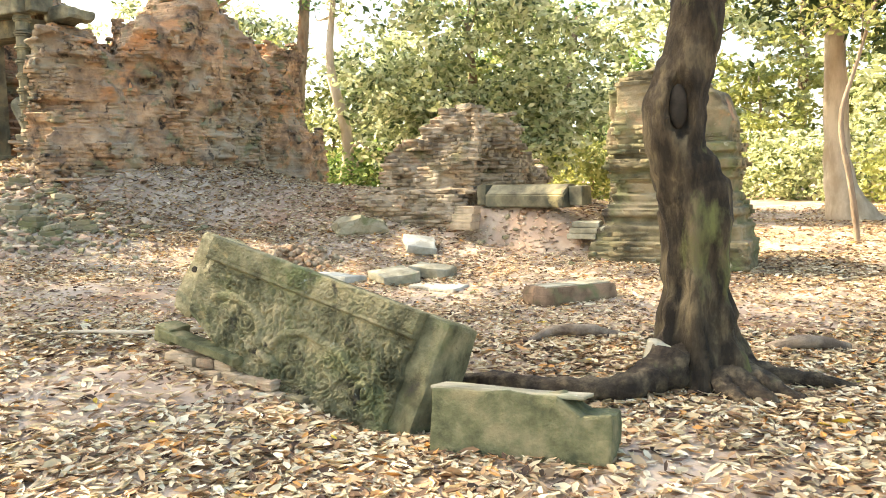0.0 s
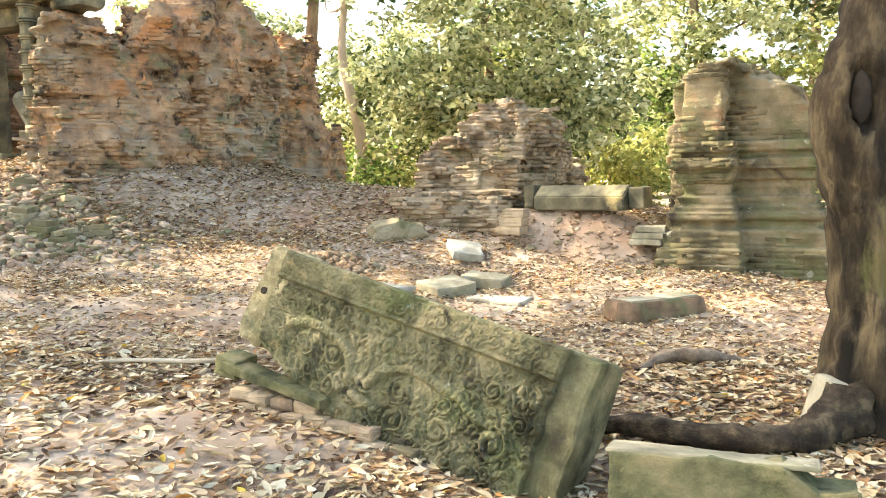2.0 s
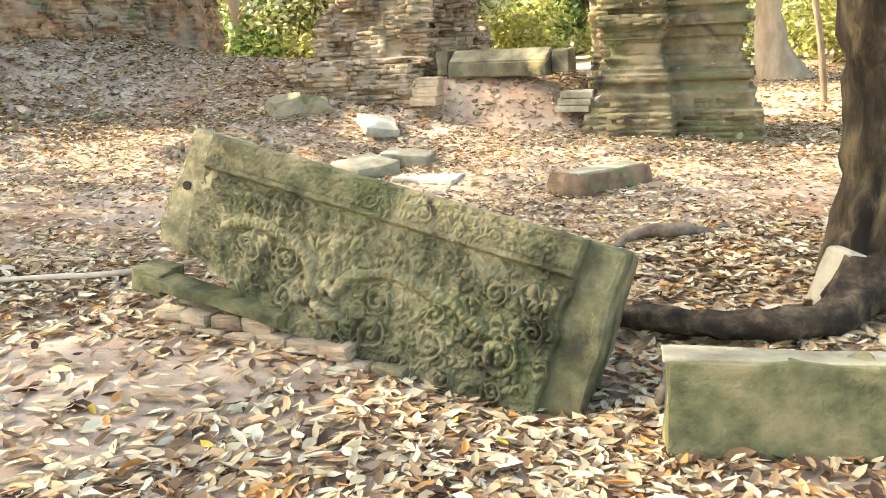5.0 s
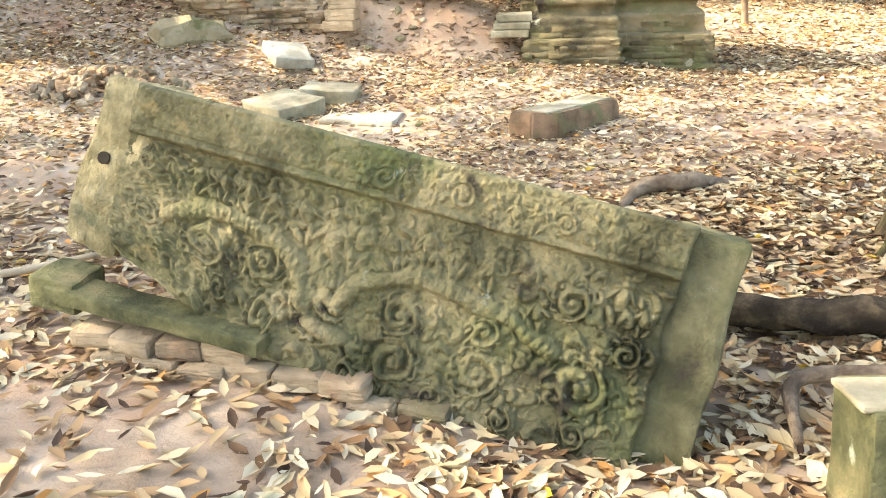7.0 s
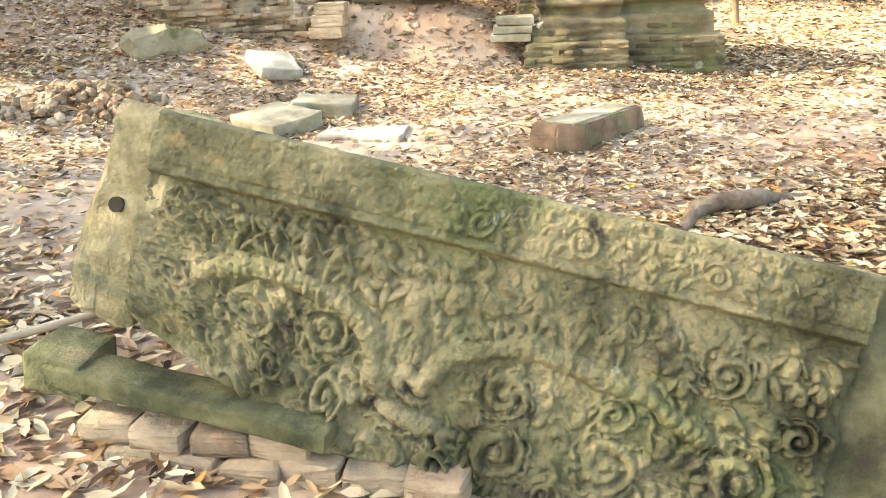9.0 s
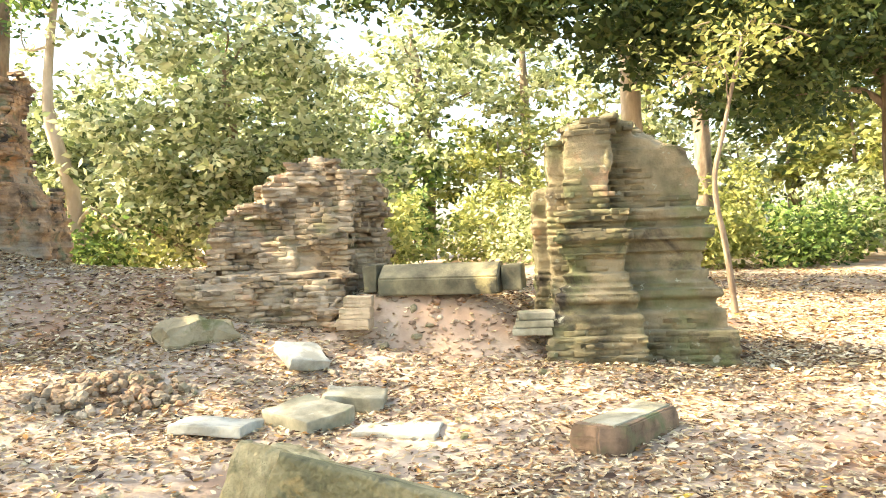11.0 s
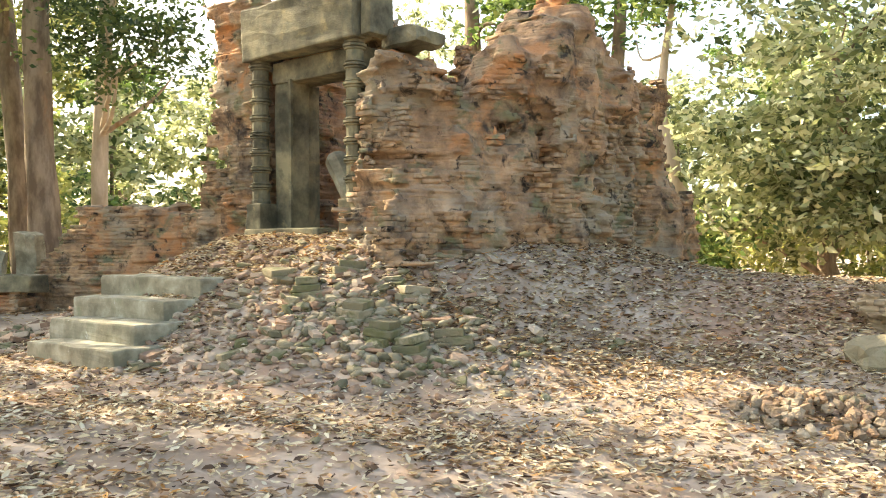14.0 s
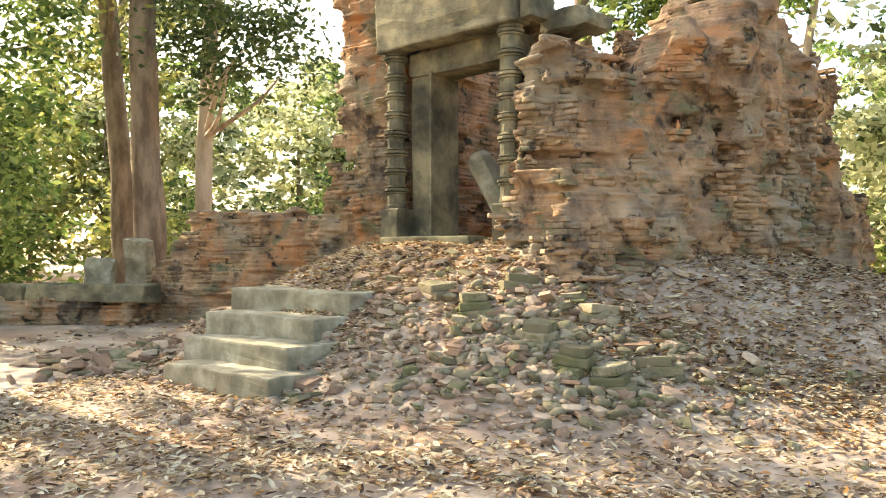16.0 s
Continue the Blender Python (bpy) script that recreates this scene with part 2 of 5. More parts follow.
def bend(points, radii, steps=4):
    """Catmull-Rom through points and radii."""
    p = [Vector(q) for q in points]
    out, rad = [], []
    for i in range(len(p) - 1):
        a, b, c, d = p[max(i - 1, 0)], p[i], p[i + 1], p[min(i + 2, len(p) - 1)]
        for s in range(steps):
            t = s / steps
            out.append(0.5 * ((2 * b) + (c - a) * t + (2 * a - 5 * b + 4 * c - d) * t * t + (3 * b - a - 3 * c + d) * t ** 3))
            rad.append(radii[i] * (1 - t) + radii[i + 1] * t)
    return out + [p[-1]], rad + [radii[-1]]


# ---------------------------------------------------------------- ground
def step01(t):
    t = np.clip(t, 0, 1)
    return t * t * (3 - 2 * t)


def ground_height(x, y):
    """Open trail that rises to the temple mound, the gate mound and the woods behind."""
    x, y = np.asarray(x, float), np.asarray(y, float)
    left = np.clip(-x - 0.8, 0, 6.0)
    z = 0.02 + 0.075 * left + 0.028 * np.clip(y - 5, 0, 9) + 0.5 * step01((y - 15) / 20)
    tower = 1.30 * step01((5.8 - np.hypot(x + 7.2, y - 15.4)) / 3.6)
    gate = 1.0 * step01((6.4 - np.hypot((x + 0.7) / 1.15, y - 15.8)) / 4.9)
    a, b = (x - 1.3) * 0.8 - (y - 11.4) * 0.6, (x - 1.3) * 0.6 + (y - 11.4) * 0.8
    foot = 0.52 * np.exp(-(a / 1.1) ** 4) * step01((b + 0.62) / 0.55) * step01((3.4 - b) / 2.4) + 0.16 * step01((2.6 - np.hypot(x - 2.0, y - 10.2)) / 2.4)
    z = z + np.sqrt(tower ** 2 + gate ** 2) + foot - 0.12 * step01((y - 19) / 6) * step01((12 - np.abs(x)) / 8)
    return z - 0.15 * np.exp(-((x + 0.05) ** 2 + (y - 4.15) ** 2) / 0.45)


def lumps(x, y):
    z = 0.0
    for amp, sc in ((0.035, 1.1), (0.018, 3.1), (0.007, 9.0)):
        z += amp * noise.noise(Vector((x * sc, y * sc, amp * 100)))
    return z


def on_ground(x, y):
    return float(ground_height(x, y)) + lumps(x, y)


def axis(lo, hi, fine_lo, fine_hi, d):
    inner = list(np.arange(fine_lo, fine_hi, d))
    out, s, v = [], d, fine_hi
    while v < hi:
        out.append(v); s *= 1.25; v += s
    pre, s, v = [], d * 1.25, fine_lo - d * 1.25
    while v > lo:
        pre.append(v); s *= 1.25; v -= s
    return [lo] + pre[::-1] + inner + out + [hi]


gx, gy = axis(-400, 400, -13, 8, 0.09), axis(-300, 500, -2.5, 17, 0.09)
gverts = [(x, y, on_ground(x, y)) for y in gy for x in gx]
nx = len(gx)
gi = np.arange(len(gverts)).reshape(len(gy), nx)
gfaces = np.stack([gi[:-1, :-1], gi[:-1, 1:], gi[1:, 1:], gi[1:, :-1]], -1).reshape(-1, 4)
ground = new("ground", bulk("ground", gverts, gfaces, m_ground, True))
tagged(ground, "dry reddish-brown earth of a forest clearing, with trodden trail", "ground", kind="structure")


# ---------------------------------------------------------------- brickwork
BW, BD, BH = 0.27, 0.14, 0.072
COURSE = 0.066


def brick_form(seed, w=BW, d=BD, h=BH, gap=0.005):
    rng = random.Random(seed)
    bm = bmesh.new()
    bmesh.ops.create_cube(bm, size=1.0, matrix=Matrix.Diagonal((w - gap, d - gap, h - gap * 0.8, 1)))
    bmesh.ops.bevel(bm, geom=bm.edges[:], offset=0.007, segments=1, affect="EDGES")
    for v in bm.verts:
        v.co += Vector((rng.uniform(-1, 1), rng.uniform(-1, 1), rng.uniform(-0.5, 0.5))) * 0.008
    bmesh.ops.triangulate(bm, faces=bm.faces[:])
    return bm


FORMS = []
for n in range(6):
    b = brick_form(n)
    b.verts.index_update()
    FORMS.append((np.array([v.co[:] for v in b.verts]), np.array([[v.index for v in f.verts] for f in b.faces])))
    b.free()



def chance(i, j, k):
    """A repeatable random number, 0 to 1, for each brick place."""
    v = np.sin(i * 12.9898 + j * 78.233 + k * 37.719) * 43758.5453
    return v - np.floor(v)


def coursed(f, x, y, z, uneven=0.03, joint=0.016, bw=0.24, lost=0.0):
    """Lays the surface of a distance field in courses: bricks in and out, beds cut back, lost: depth of fallen patches."""
    k = np.floor(z / COURSE)
    o = 0.5 * bw * (k % 2)
    h = chance(np.floor((x + o) / bw), np.floor((y + o) / bw), k) - 0.5
    f = f + uneven * (h + 0.25 * (chance(k, 3.0, 1.0) - 0.5)) + joint * ((z / COURSE - k) < 0.34)
    if lost:
        b = np.floor(z / (3 * COURSE))
        p = chance(np.floor((x + 0.21 * b) / 0.42), np.floor((y + 0.17 * b) / 0.42), b + 0.5)
        f = f + lost * np.clip((p - 0.45) * 2.2, -0.5, 1.0)
    return f


def skin(form, box, res):
    """The surface form(x, y, z) = 0 as verts, quads and unit normals; a third of a course upright, res sideways."""
    x0, x1, y0, y1, z0, z1 = box
    step = np.array([res, res, COURSE / 3])
    lo = np.array([x0, y0, math.floor(z0 / COURSE) * COURSE + COURSE / 6])
    ax = [np.arange(a, b, d) for a, b, d in zip(lo, (x1, y1, z1), step)]
    F = form(*np.meshgrid(*ax, indexing="ij")).astype(np.float32)
    F[0], F[-1], F[:, 0], F[:, -1], F[:, :, -1] = 0.05, 0.05, 0.05, 0.05, 0.05
    S = F < 0
    n = np.array(S.shape) - 1
    cells = np.zeros(n, np.int8)
    for a, b, c in itertools.product((0, 1), repeat=3):
        cells += S[a:n[0] + a, b:n[1] + b, c:n[2] + c]
    act = np.argwhere((cells > 0) & (cells < 8))
    num = np.full(n, -1, np.int64)
    num[tuple(act.T)] = np.arange(len(act))
    acc, cnt = np.zeros((len(act), 3)), np.zeros(len(act))
    for d in range(3):
        e, g = [q for q in range(3) if q != d]
        for a, b in itertools.product((0, 1), repeat=2):
            p = act.copy(); p[:, e] += a; p[:, g] += b
            q = p.copy(); q[:, d] += 1
            fa, fb = F[tuple(p.T)], F[tuple(q.T)]
            hit = (fa < 0) != (fb < 0)
            t = np.where(hit, fa / np.where(hit, fa - fb, 1.0), 0.0)
            pos = p.astype(float); pos[:, d] += t
            acc += pos * hit[:, None]; cnt += hit
    v = acc / cnt[:, None] * step + lo
    quads = []
    for d in range(3):
        e, g = (d + 1) % 3, (d + 2) % 3
        A = np.moveaxis(S, d, 0)
        k = np.argwhere(A[:-1] != A[1:])
        rest = [q for q in range(3) if q != d]
        p = np.empty_like(k); p[:, d] = k[:, 0]; p[:, rest[0]] = k[:, 1]; p[:, rest[1]] = k[:, 2]
        p = p[(p[:, e] > 0) & (p[:, g] > 0) & (p[:, e] < n[e]) & (p[:, g] < n[g])]
        corner = []
        for a, b in ((-1, -1), (0, -1), (0, 0), (-1, 0)):
            c = p.copy(); c[:, e] += a; c[:, g] += b
            corner.append(num[tuple(c.T)])
        q = np.stack(corner, -1)
        inside = S[tuple(p.T)]
        quads.append(np.where(inside[:, None], q, q[:, ::-1]))
    q = np.concatenate(quads)
    fn, vn = np.cross(v[q[:, 2]] - v[q[:, 0]], v[q[:, 3]] - v[q[:, 1]]), np.zeros_like(v)
    for k in range(4):
        np.add.at(vn, q[:, k], fn)
    return v, q, vn / (np.linalg.norm(vn, axis=1)[:, None] + 1e-9)


def brick_mass(owner, form, box, material, near, seed=1, res=0.045, limit=300, share=0.6, proud=0.010, tilt=0.02, length=0.24):
    """A weathered coursed body with single bricks bedded flush in its face where it still keeps them."""
    v, q, vn = skin(form, box, res)
    face = new("weathered_face", bulk("weathered_face", v, q, material))
    face.parent = owner
    rng = np.random.default_rng(seed)
    upright = np.abs(vn[:, 2]) < 0.75
    pv, pn = v[upright], vn[upright]
    along_x = np.abs(pn[:, 1]) >= np.abs(pn[:, 0])
    k = np.floor(pv[:, 2] / COURSE).astype(int)
    run = np.where(along_x, pv[:, 0], pv[:, 1]) + 0.5 * length * (k % 2)
    deep = np.where(along_x, pv[:, 1], pv[:, 0])
    key = np.stack([k, np.floor(run / length).astype(int), along_x.astype(int), np.floor(deep / 0.35).astype(int)], -1)
    uniq, inv, cnt = np.unique(key, axis=0, return_inverse=True, return_counts=True)
    inv = inv.ravel()
    mean, nor = np.zeros((len(uniq), 3)), np.zeros((len(uniq), 3))
    np.add.at(mean, inv, pv); np.add.at(nor, inv, pn)
    mean /= cnt[:, None]
    nor[:, 2] = 0
    nor /= np.linalg.norm(nor, axis=1)[:, None] + 1e-9
    keep = (cnt > 0.5 * np.median(cnt)) & (0.5 + 0.62 * mid(mean[:, 0] * 0.8 + seed, mean[:, 1] * 0.8, mean[:, 2] * 0.9) + 0.2 * (rng.random(len(uniq)) - 0.5) < share)
    mean, nor, uniq = mean[keep], nor[keep], uniq[keep]
    yaw = np.arctan2(nor[:, 1], nor[:, 0]) + math.pi / 2
    square = np.round(yaw / (math.pi / 2)) * (math.pi / 2)
    yaw = np.where(np.abs(yaw - square) < 0.5, square + 0.35 * (yaw - square), yaw) + rng.normal(0, tilt, len(yaw))
    out = rng.uniform(-0.4, 1.6, len(yaw)) * proud
    c = mean + nor * (out - 0.05)[:, None]
    c[:, 2] = (uniq[:, 0] + 0.5) * COURSE + rng.normal(0, 0.003, len(yaw))
    wide = rng.uniform(0.82, 1.0, len(yaw)) * length / BW
    tall = rng.uniform(0.80, 0.98, len(yaw)) * COURSE / BH
    roll_ = rng.normal(0, tilt * 0.7, len(yaw))
    order = np.argsort(np.hypot(c[:, 0] - near[0], c[:, 1] - near[1]) + 0.6 * np.abs(c[:, 2] - near[2]))
    meshes = [bulk("brick", fv * (1, 0.8, 1), ff, material) for fv, ff in FORMS]
    for i in order[:limit]:
        o = new("brick", meshes[int(rng.integers(6))])
        o.parent = owner
        o.matrix_basis = Matrix.LocRotScale(Vector(c[i]), Euler((0, roll_[i], yaw[i])), (wide[i], 1, tall[i]))
    rest = order[limit:]
    V, F, base = [], [], 0
    for n, (fv, ff) in enumerate(FORMS):
        r = rest[n::6]
        if not len(r):
            continue
        x = fv[None, :, 0] * wide[r][:, None]
        y = np.broadcast_to(fv[None, :, 1] * 0.8, x.shape)
        z = fv[None, :, 2] * tall[r][:, None] - x * roll_[r][:, None]
        cs, sn = np.cos(yaw[r])[:, None], np.sin(yaw[r])[:, None]
        V.append((np.stack([x * cs - y * sn, x * sn + y * cs, z], -1) + c[r][:, None]).reshape(-1, 3))
        F.append((ff[None] + (base + np.arange(len(r)) * len(fv))[:, None, None]).reshape(-1, 3))
        base += len(r) * len(fv)
    if V:
        ob = new("brickwork", bulk("brickwork", np.concatenate(V), np.concatenate(F), material))
        ob.parent = owner
        ob["kind"] = "stuff"


def field(seed, scale):
    """A smooth lattice noise over arrays, -1 to 1."""
    lat = np.random.default_rng(seed).uniform(-1, 1, (32, 32, 32)).astype(np.float32)

    def f(x, y, z):
        p = (np.stack([x, y, z], -1) * scale + 100.0).astype(np.float32)
        i = np.floor(p).astype(np.int32)
        t = p - i
        t = t * t * (3 - 2 * t)
        out = 0.0
        for a in (0, 1):
            for b_ in (0, 1):
                for c_ in (0, 1):
                    wgt = (t[..., 0] if a else 1 - t[..., 0]) * (t[..., 1] if b_ else 1 - t[..., 1]) * (t[..., 2] if c_ else 1 - t[..., 2])
                    out = out + wgt * lat[(i[..., 0] + a) & 31, (i[..., 1] + b_) & 31, (i[..., 2] + c_) & 31]
        return out
    return f


big, mid, small = field(1, 0.9), field(2, 2.3), field(3, 5.0)
# ---------------------------------------------------------------- temple tower
TOWER = (-8.07, 13.5, 0.0)
tower = thing("temple_tower", TOWER, "ruined red-brown brick temple tower, eroded and lichen-stained, on its mound", "temple", rz=-24)


def every(*f):
    return functools.reduce(np.maximum, f)


def either(*f):
    return functools.reduce(np.minimum, f)


def tower_form(x, y, z):
    """Distance-like field of the ruined shell, below zero inside the masonry."""
    n = 0.20 * big(x, y, z * 0.7) + 0.19 * mid(x * 1.3, y * 1.3, z * 0.40) + 0.13 * small(x * 0.9, y * 0.9, z * 0.75) + 0.05 * small(x * 2.3, y * 2.3, z * 2)
    pit = 0.30 * np.clip(small(x * 0.8 + 7, y * 0.8, z * 0.55) - 0.28, 0, 1)                        # hollows eaten into the face
    foot = 0.10 * (z < 2.78) + 0.12 * (z < 2.50) + 0.42 * np.clip((2.45 - z) / 0.7, 0, 1)           # spreading plinth
    outer = (np.abs(x / (2.80 + 0.25 * foot)) ** 4.0 + np.abs((y - 4.0) / (3.85 + foot)) ** 4.0) ** 0.25 - 1.0
    groove = 0.24 * np.clip(np.abs(np.sin(x * 4.1 + 0.6) * np.sin(y * 3.6 + 1.0)) - 0.30, 0, 1) * np.clip((z - 2.7) * 3, 0, 1) * (z < 3.75)
    wall = outer * 3.3 + n * 1.25 - 0.10 + groove + pit
    r = np.hypot(x - 2.25, (y - 2.7) * 0.8)
    left = 3.88 + 0.55 * step01((1.30 - r) / 0.10) + 0.75 * step01((0.95 - r) / 0.6)
    right = np.maximum(5.22 - 0.95 * np.clip(r - 0.30, 0, 3), 3.55)
    t = step01((x - 1.9) / 0.5)
    top = left * (1 - t) + right * t + 1.0 * (0.2 * big(x, y, 0 * z) + 0.25 * mid(x, y, 0 * z) + 0.12 * small(x, y, 0 * z)) - 0.8 * np.clip(y - 4.5, 0, 1)
    top = 0.5 * top + 0.5 * np.floor(top / 0.198) * 0.198
    wall = every(wall, z - top, 1.08 - 0.15 * n - x, -every(np.abs(x) - 1.25, 0.6 - y, 2.1 - z))
    jamb = every(1.08 - x, x - 1.75 - 0.35 * n, 0.12 + 0.4 * n - y, y - 1.1, z - 4.3 + 0.9 * np.clip(x - 1.35, 0, 1) - 0.3 * n)
    wing = every(-2.30 + 0.9 * n - 0.85 * np.clip((3.0 - z) / 1.0, 0, 1) - x, x + 1.06, 0.06 + 0.6 * np.abs(n) - y, y - 3.4, z - 5.6 - 0.5 * n + 0.25 * y)
    back = every(np.abs(x) - 2.6, 5.2 + n - y, y - 5.9, z - 4.6 - n)
    over = every(np.abs(x) - 1.05, 0.42 - y, y - 0.9, 4.3 - z, z - 4.95 - 0.3 * n)
    hole = np.hypot(np.hypot(x - 2.95, y - 2.6), z - 2.75) - 0.17
    f = every(either(wall, jamb, wing, back, over), 1.0 - z, -hole)
    rough = 0.5 + 0.7 * np.clip(0.5 + 0.9 * mid(x * 0.6 + 4, y * 0.6, z * 0.8), 0, 1) + 0.5 * (z < 2.8)
    return coursed(f, x, y, z, 0.06 * rough, 0.020 * rough, 0.26, 0.07)


brick_mass(tower, tower_form, (-3.4, 3.7, -0.7, 6.2, 1.3, 5.7), m_tower, (2.0, 0.0, 2.8), 5, 0.06, 300, 0.40, 0.022, 0.04, 0.25)

# stone door: colonettes, jambs, sill and lintel
rings = [(0.135, 0.0), (0.135, 0.05)]
z = 0.05
for n in range(8):
    k = 0.122 - 0.004 * (n % 2)
    rings += [(k, z + 0.012), (k, z + 0.145), (0.142, z + 0.155), (0.142, z + 0.172), (0.120, z + 0.178), (0.158, z + 0.188), (0.158, z + 0.217), (0.120, z + 0.228), (0.142, z + 0.234), (0.142, z + 0.2435)]
    z += 0.2435
rings += [(0.14, z + 0.01), (0.14, z + 0.05)]
door = thing("stone_doorway", (0, 0, 0), "weathered grey sandstone doorway with ringed colonettes and blank lintel", "doorway")
door.matrix_world = pose(*TOWER, 0, 0, -24)
for sx in (-0.95, 0.95):
    c = part("colonette", lathe(rings, 12, pose(sx, 0.0, 2.44)), m_frame, door, "ringed round sandstone colonette")
    part("plinth", worn_box(0.33, 0.36, 0.46, 0.02, 2, 3 + sx, pose(sx, 0.03, 2.21)), m_frame, door)
part("lintel", worn_box(2.26, 0.34, 0.74, 0.03, 5, 2, pose(0.0, -0.04, 4.83)), m_frame, door, "blank sandstone lintel with pale lichen")
part("lintel_cap", worn_box(0.17, 0.45, 0.55, 0.03, 2, 6, pose(1.24, 0.12, 4.78)), m_frame, door)
part("cornice", worn_box(0.62, 0.6, 0.22, 0.06, 3, 7, pose(1.50, 0.5, 4.48)), m_frame, door, "dark broken cornice slab")
for x, w in ((-0.62, 0.38), (0.78, 0.24)):
    part("jamb", worn_box(w, 0.30, 2.15, 0.015, 3, 9, pose(x, 0.30, 3.12)), m_frame, door)
part("fillet", worn_box(0.045, 0.05, 2.1, 0.008, 2, 9, pose(-0.40, 0.085, 3.12)), m_frame, door, "raised edge moulding")
part("reveal", worn_box(0.16, 0.24, 2.1, 0.015, 3, 4, pose(-0.60, 0.62, 3.12)), m_frame, door)
part("reveal", worn_box(0.16, 0.24, 2.1, 0.015, 3, 5, pose(0.84, 0.62, 3.12)), m_frame, door)
part("head", worn_box(1.75, 0.5, 0.30, 0.02, 3, 5, pose(0.05, 0.36, 4.30)), m_frame, door)
part("sill", worn_box(1.5, 0.36, 0.14, 0.02, 3, 8, pose(-0.15, -0.16, 2.0)), m_frame, door)
leaning = thing("fallen_stone", (0, 0, 0), "pale broken eight-sided shaft leaning inside the doorway", "stone")
leaning.matrix_world = pose(*TOWER, 0, 0, -24) @ pose(0.24, 0.62, 2.62, 0, -33, 0)
part("shaft", lathe([(0.145, -0.62), (0.17, -0.58), (0.17, 0.50), (0.155, 0.56), (0.12, 0.60)], 8), m_stone, leaning)

# ---------------------------------------------------------------- stairs
stairs = thing("stone_steps", (-9.29, 11.83, 0), "four worn grey sandstone steps climbing the mound", "steps", rz=-22)
for n, (x, y, top, length) in enumerate(((-0.10, -0.02, 1.47, 2.05), (0.09, -0.55, 1.24, 1.76), (0.39, -1.03, 1.03, 1.64), (0.68, -1.43, 0.83, 1.58))):
    part("step", worn_box(length, 0.66, 0.27, 0.022, 4, 20 + n, pose(x, y + 0.33, top - 0.135, 0, 0, 1.5 * (n % 2))), m_stone, stairs)

# ---------------------------------------------------------------- low terrace wall beyond the tower
terrace = thing("terrace_wall", (-12.6, 15.4, 0), "low crumbling brick terrace wall beside the tower", "wall", rz=6)


def terrace_form(x, y, z):
    n = 0.22 * big(x + 7, y, z) + 0.13 * mid(x, y + 3, z)
    tall = every(-1.75 + 0.6 * np.clip(z - 1.2, 0, 2) + n - x, x - 2.4, -0.1 + 0.30 * np.clip(z - 1.3, 0, 2) + 0.6 * n - y, y - 0.9, z - 2.5 - 0.5 * n)
    low_ = every(-4.0 - x, x + 1.2, -0.75 + 0.4 * n - y, y - 0.6, z - 1.15)
    return coursed(every(either(tall, low_), 0.4 - z), x, y, z, 0.07, 0.02, 0.3, 0.09)


brick_mass(terrace, terrace_form, (-4.3, 2.6, -1.2, 1.0, 0.4, 3.0), m_tower, (0.0, 0.0, 2.0), 8, 0.06, 200, 0.5, 0.016, 0.03, 0.3)
for n, x in enumerate((-3.6, -2.75, -1.95, -1.35)):
    part("coping", worn_box(0.8, 0.5, 0.28, 0.04, 2, 30 + n, pose(x, -0.55, 1.24)), m_frame, terrace, "mossy coping stone")
for n, (x, y, sz, rx) in enumerate(((-14.7, 15.9, 0.95, 14), (-15.3, 15.6, 0.6, -8))):
    st = thing("standing_stone", (x, y, 1.2), "upright broken grey stone on the terrace", "stone", "standing stones", rz=20 * n)
    part("stone", worn_box(0.5, 0.25, sz, 0.06, 2, 40 + n, pose(0, 0, sz / 2, rx, 6, 0)), m_stone, st)

# ---------------------------------------------------------------- broken wall and gate
ruin = thing("ruined_wall", (-0.45, 12.0, 0), "crumbling stepped heap of weathered brick wall", "wall", rz=-20)


def ruin_form(x, y, z):
    n = 0.12 * big(x, y + 5, z) + 0.16 * mid(x + 2, y, z) + 0.09 * small(x, y, z)
    h = z - 0.6
    left = -0.85 + 0.10 * h + 0.40 * np.clip(h - 1.1, 0, 2) ** 1.4
    stair = 0.42 * h + 0.16 * (h > 0.75) - 0.05
    body = every(left + n - x, x - 0.72 - 0.13 * h - 0.5 * n, stair + n - y, y - 1.9, z - 2.66 + 0.40 * np.abs(x - 0.5) - 0.8 * n)
    toe = every(-1.1 + n - x, x + 0.2, 0.1 + n - y, y - 0.9, z - 1.2 - n)
    tail = every(0.25 + n - x, x - 1.15 - n, 1.2 - y, y - 4.0, z - 2.5 + 0.32 * (y - 1.2) - n)
    return coursed(every(either(body, toe, tail), 0.5 - z), x, y, z, 0.085, 0.024, 0.2, 0.10)


brick_mass(ruin, ruin_form, (-1.6, 1.7, -0.5, 4.1, 0.55, 3.0), m_ruin, (0.0, 0.3, 1.2), 11, 0.04, 300, 0.80, 0.028, 0.07, 0.21)

gate = thing("gate_pier", (2.45, 10.35, 0), "moss-grown brick gate pier with moulded base", "pier", rz=-29)


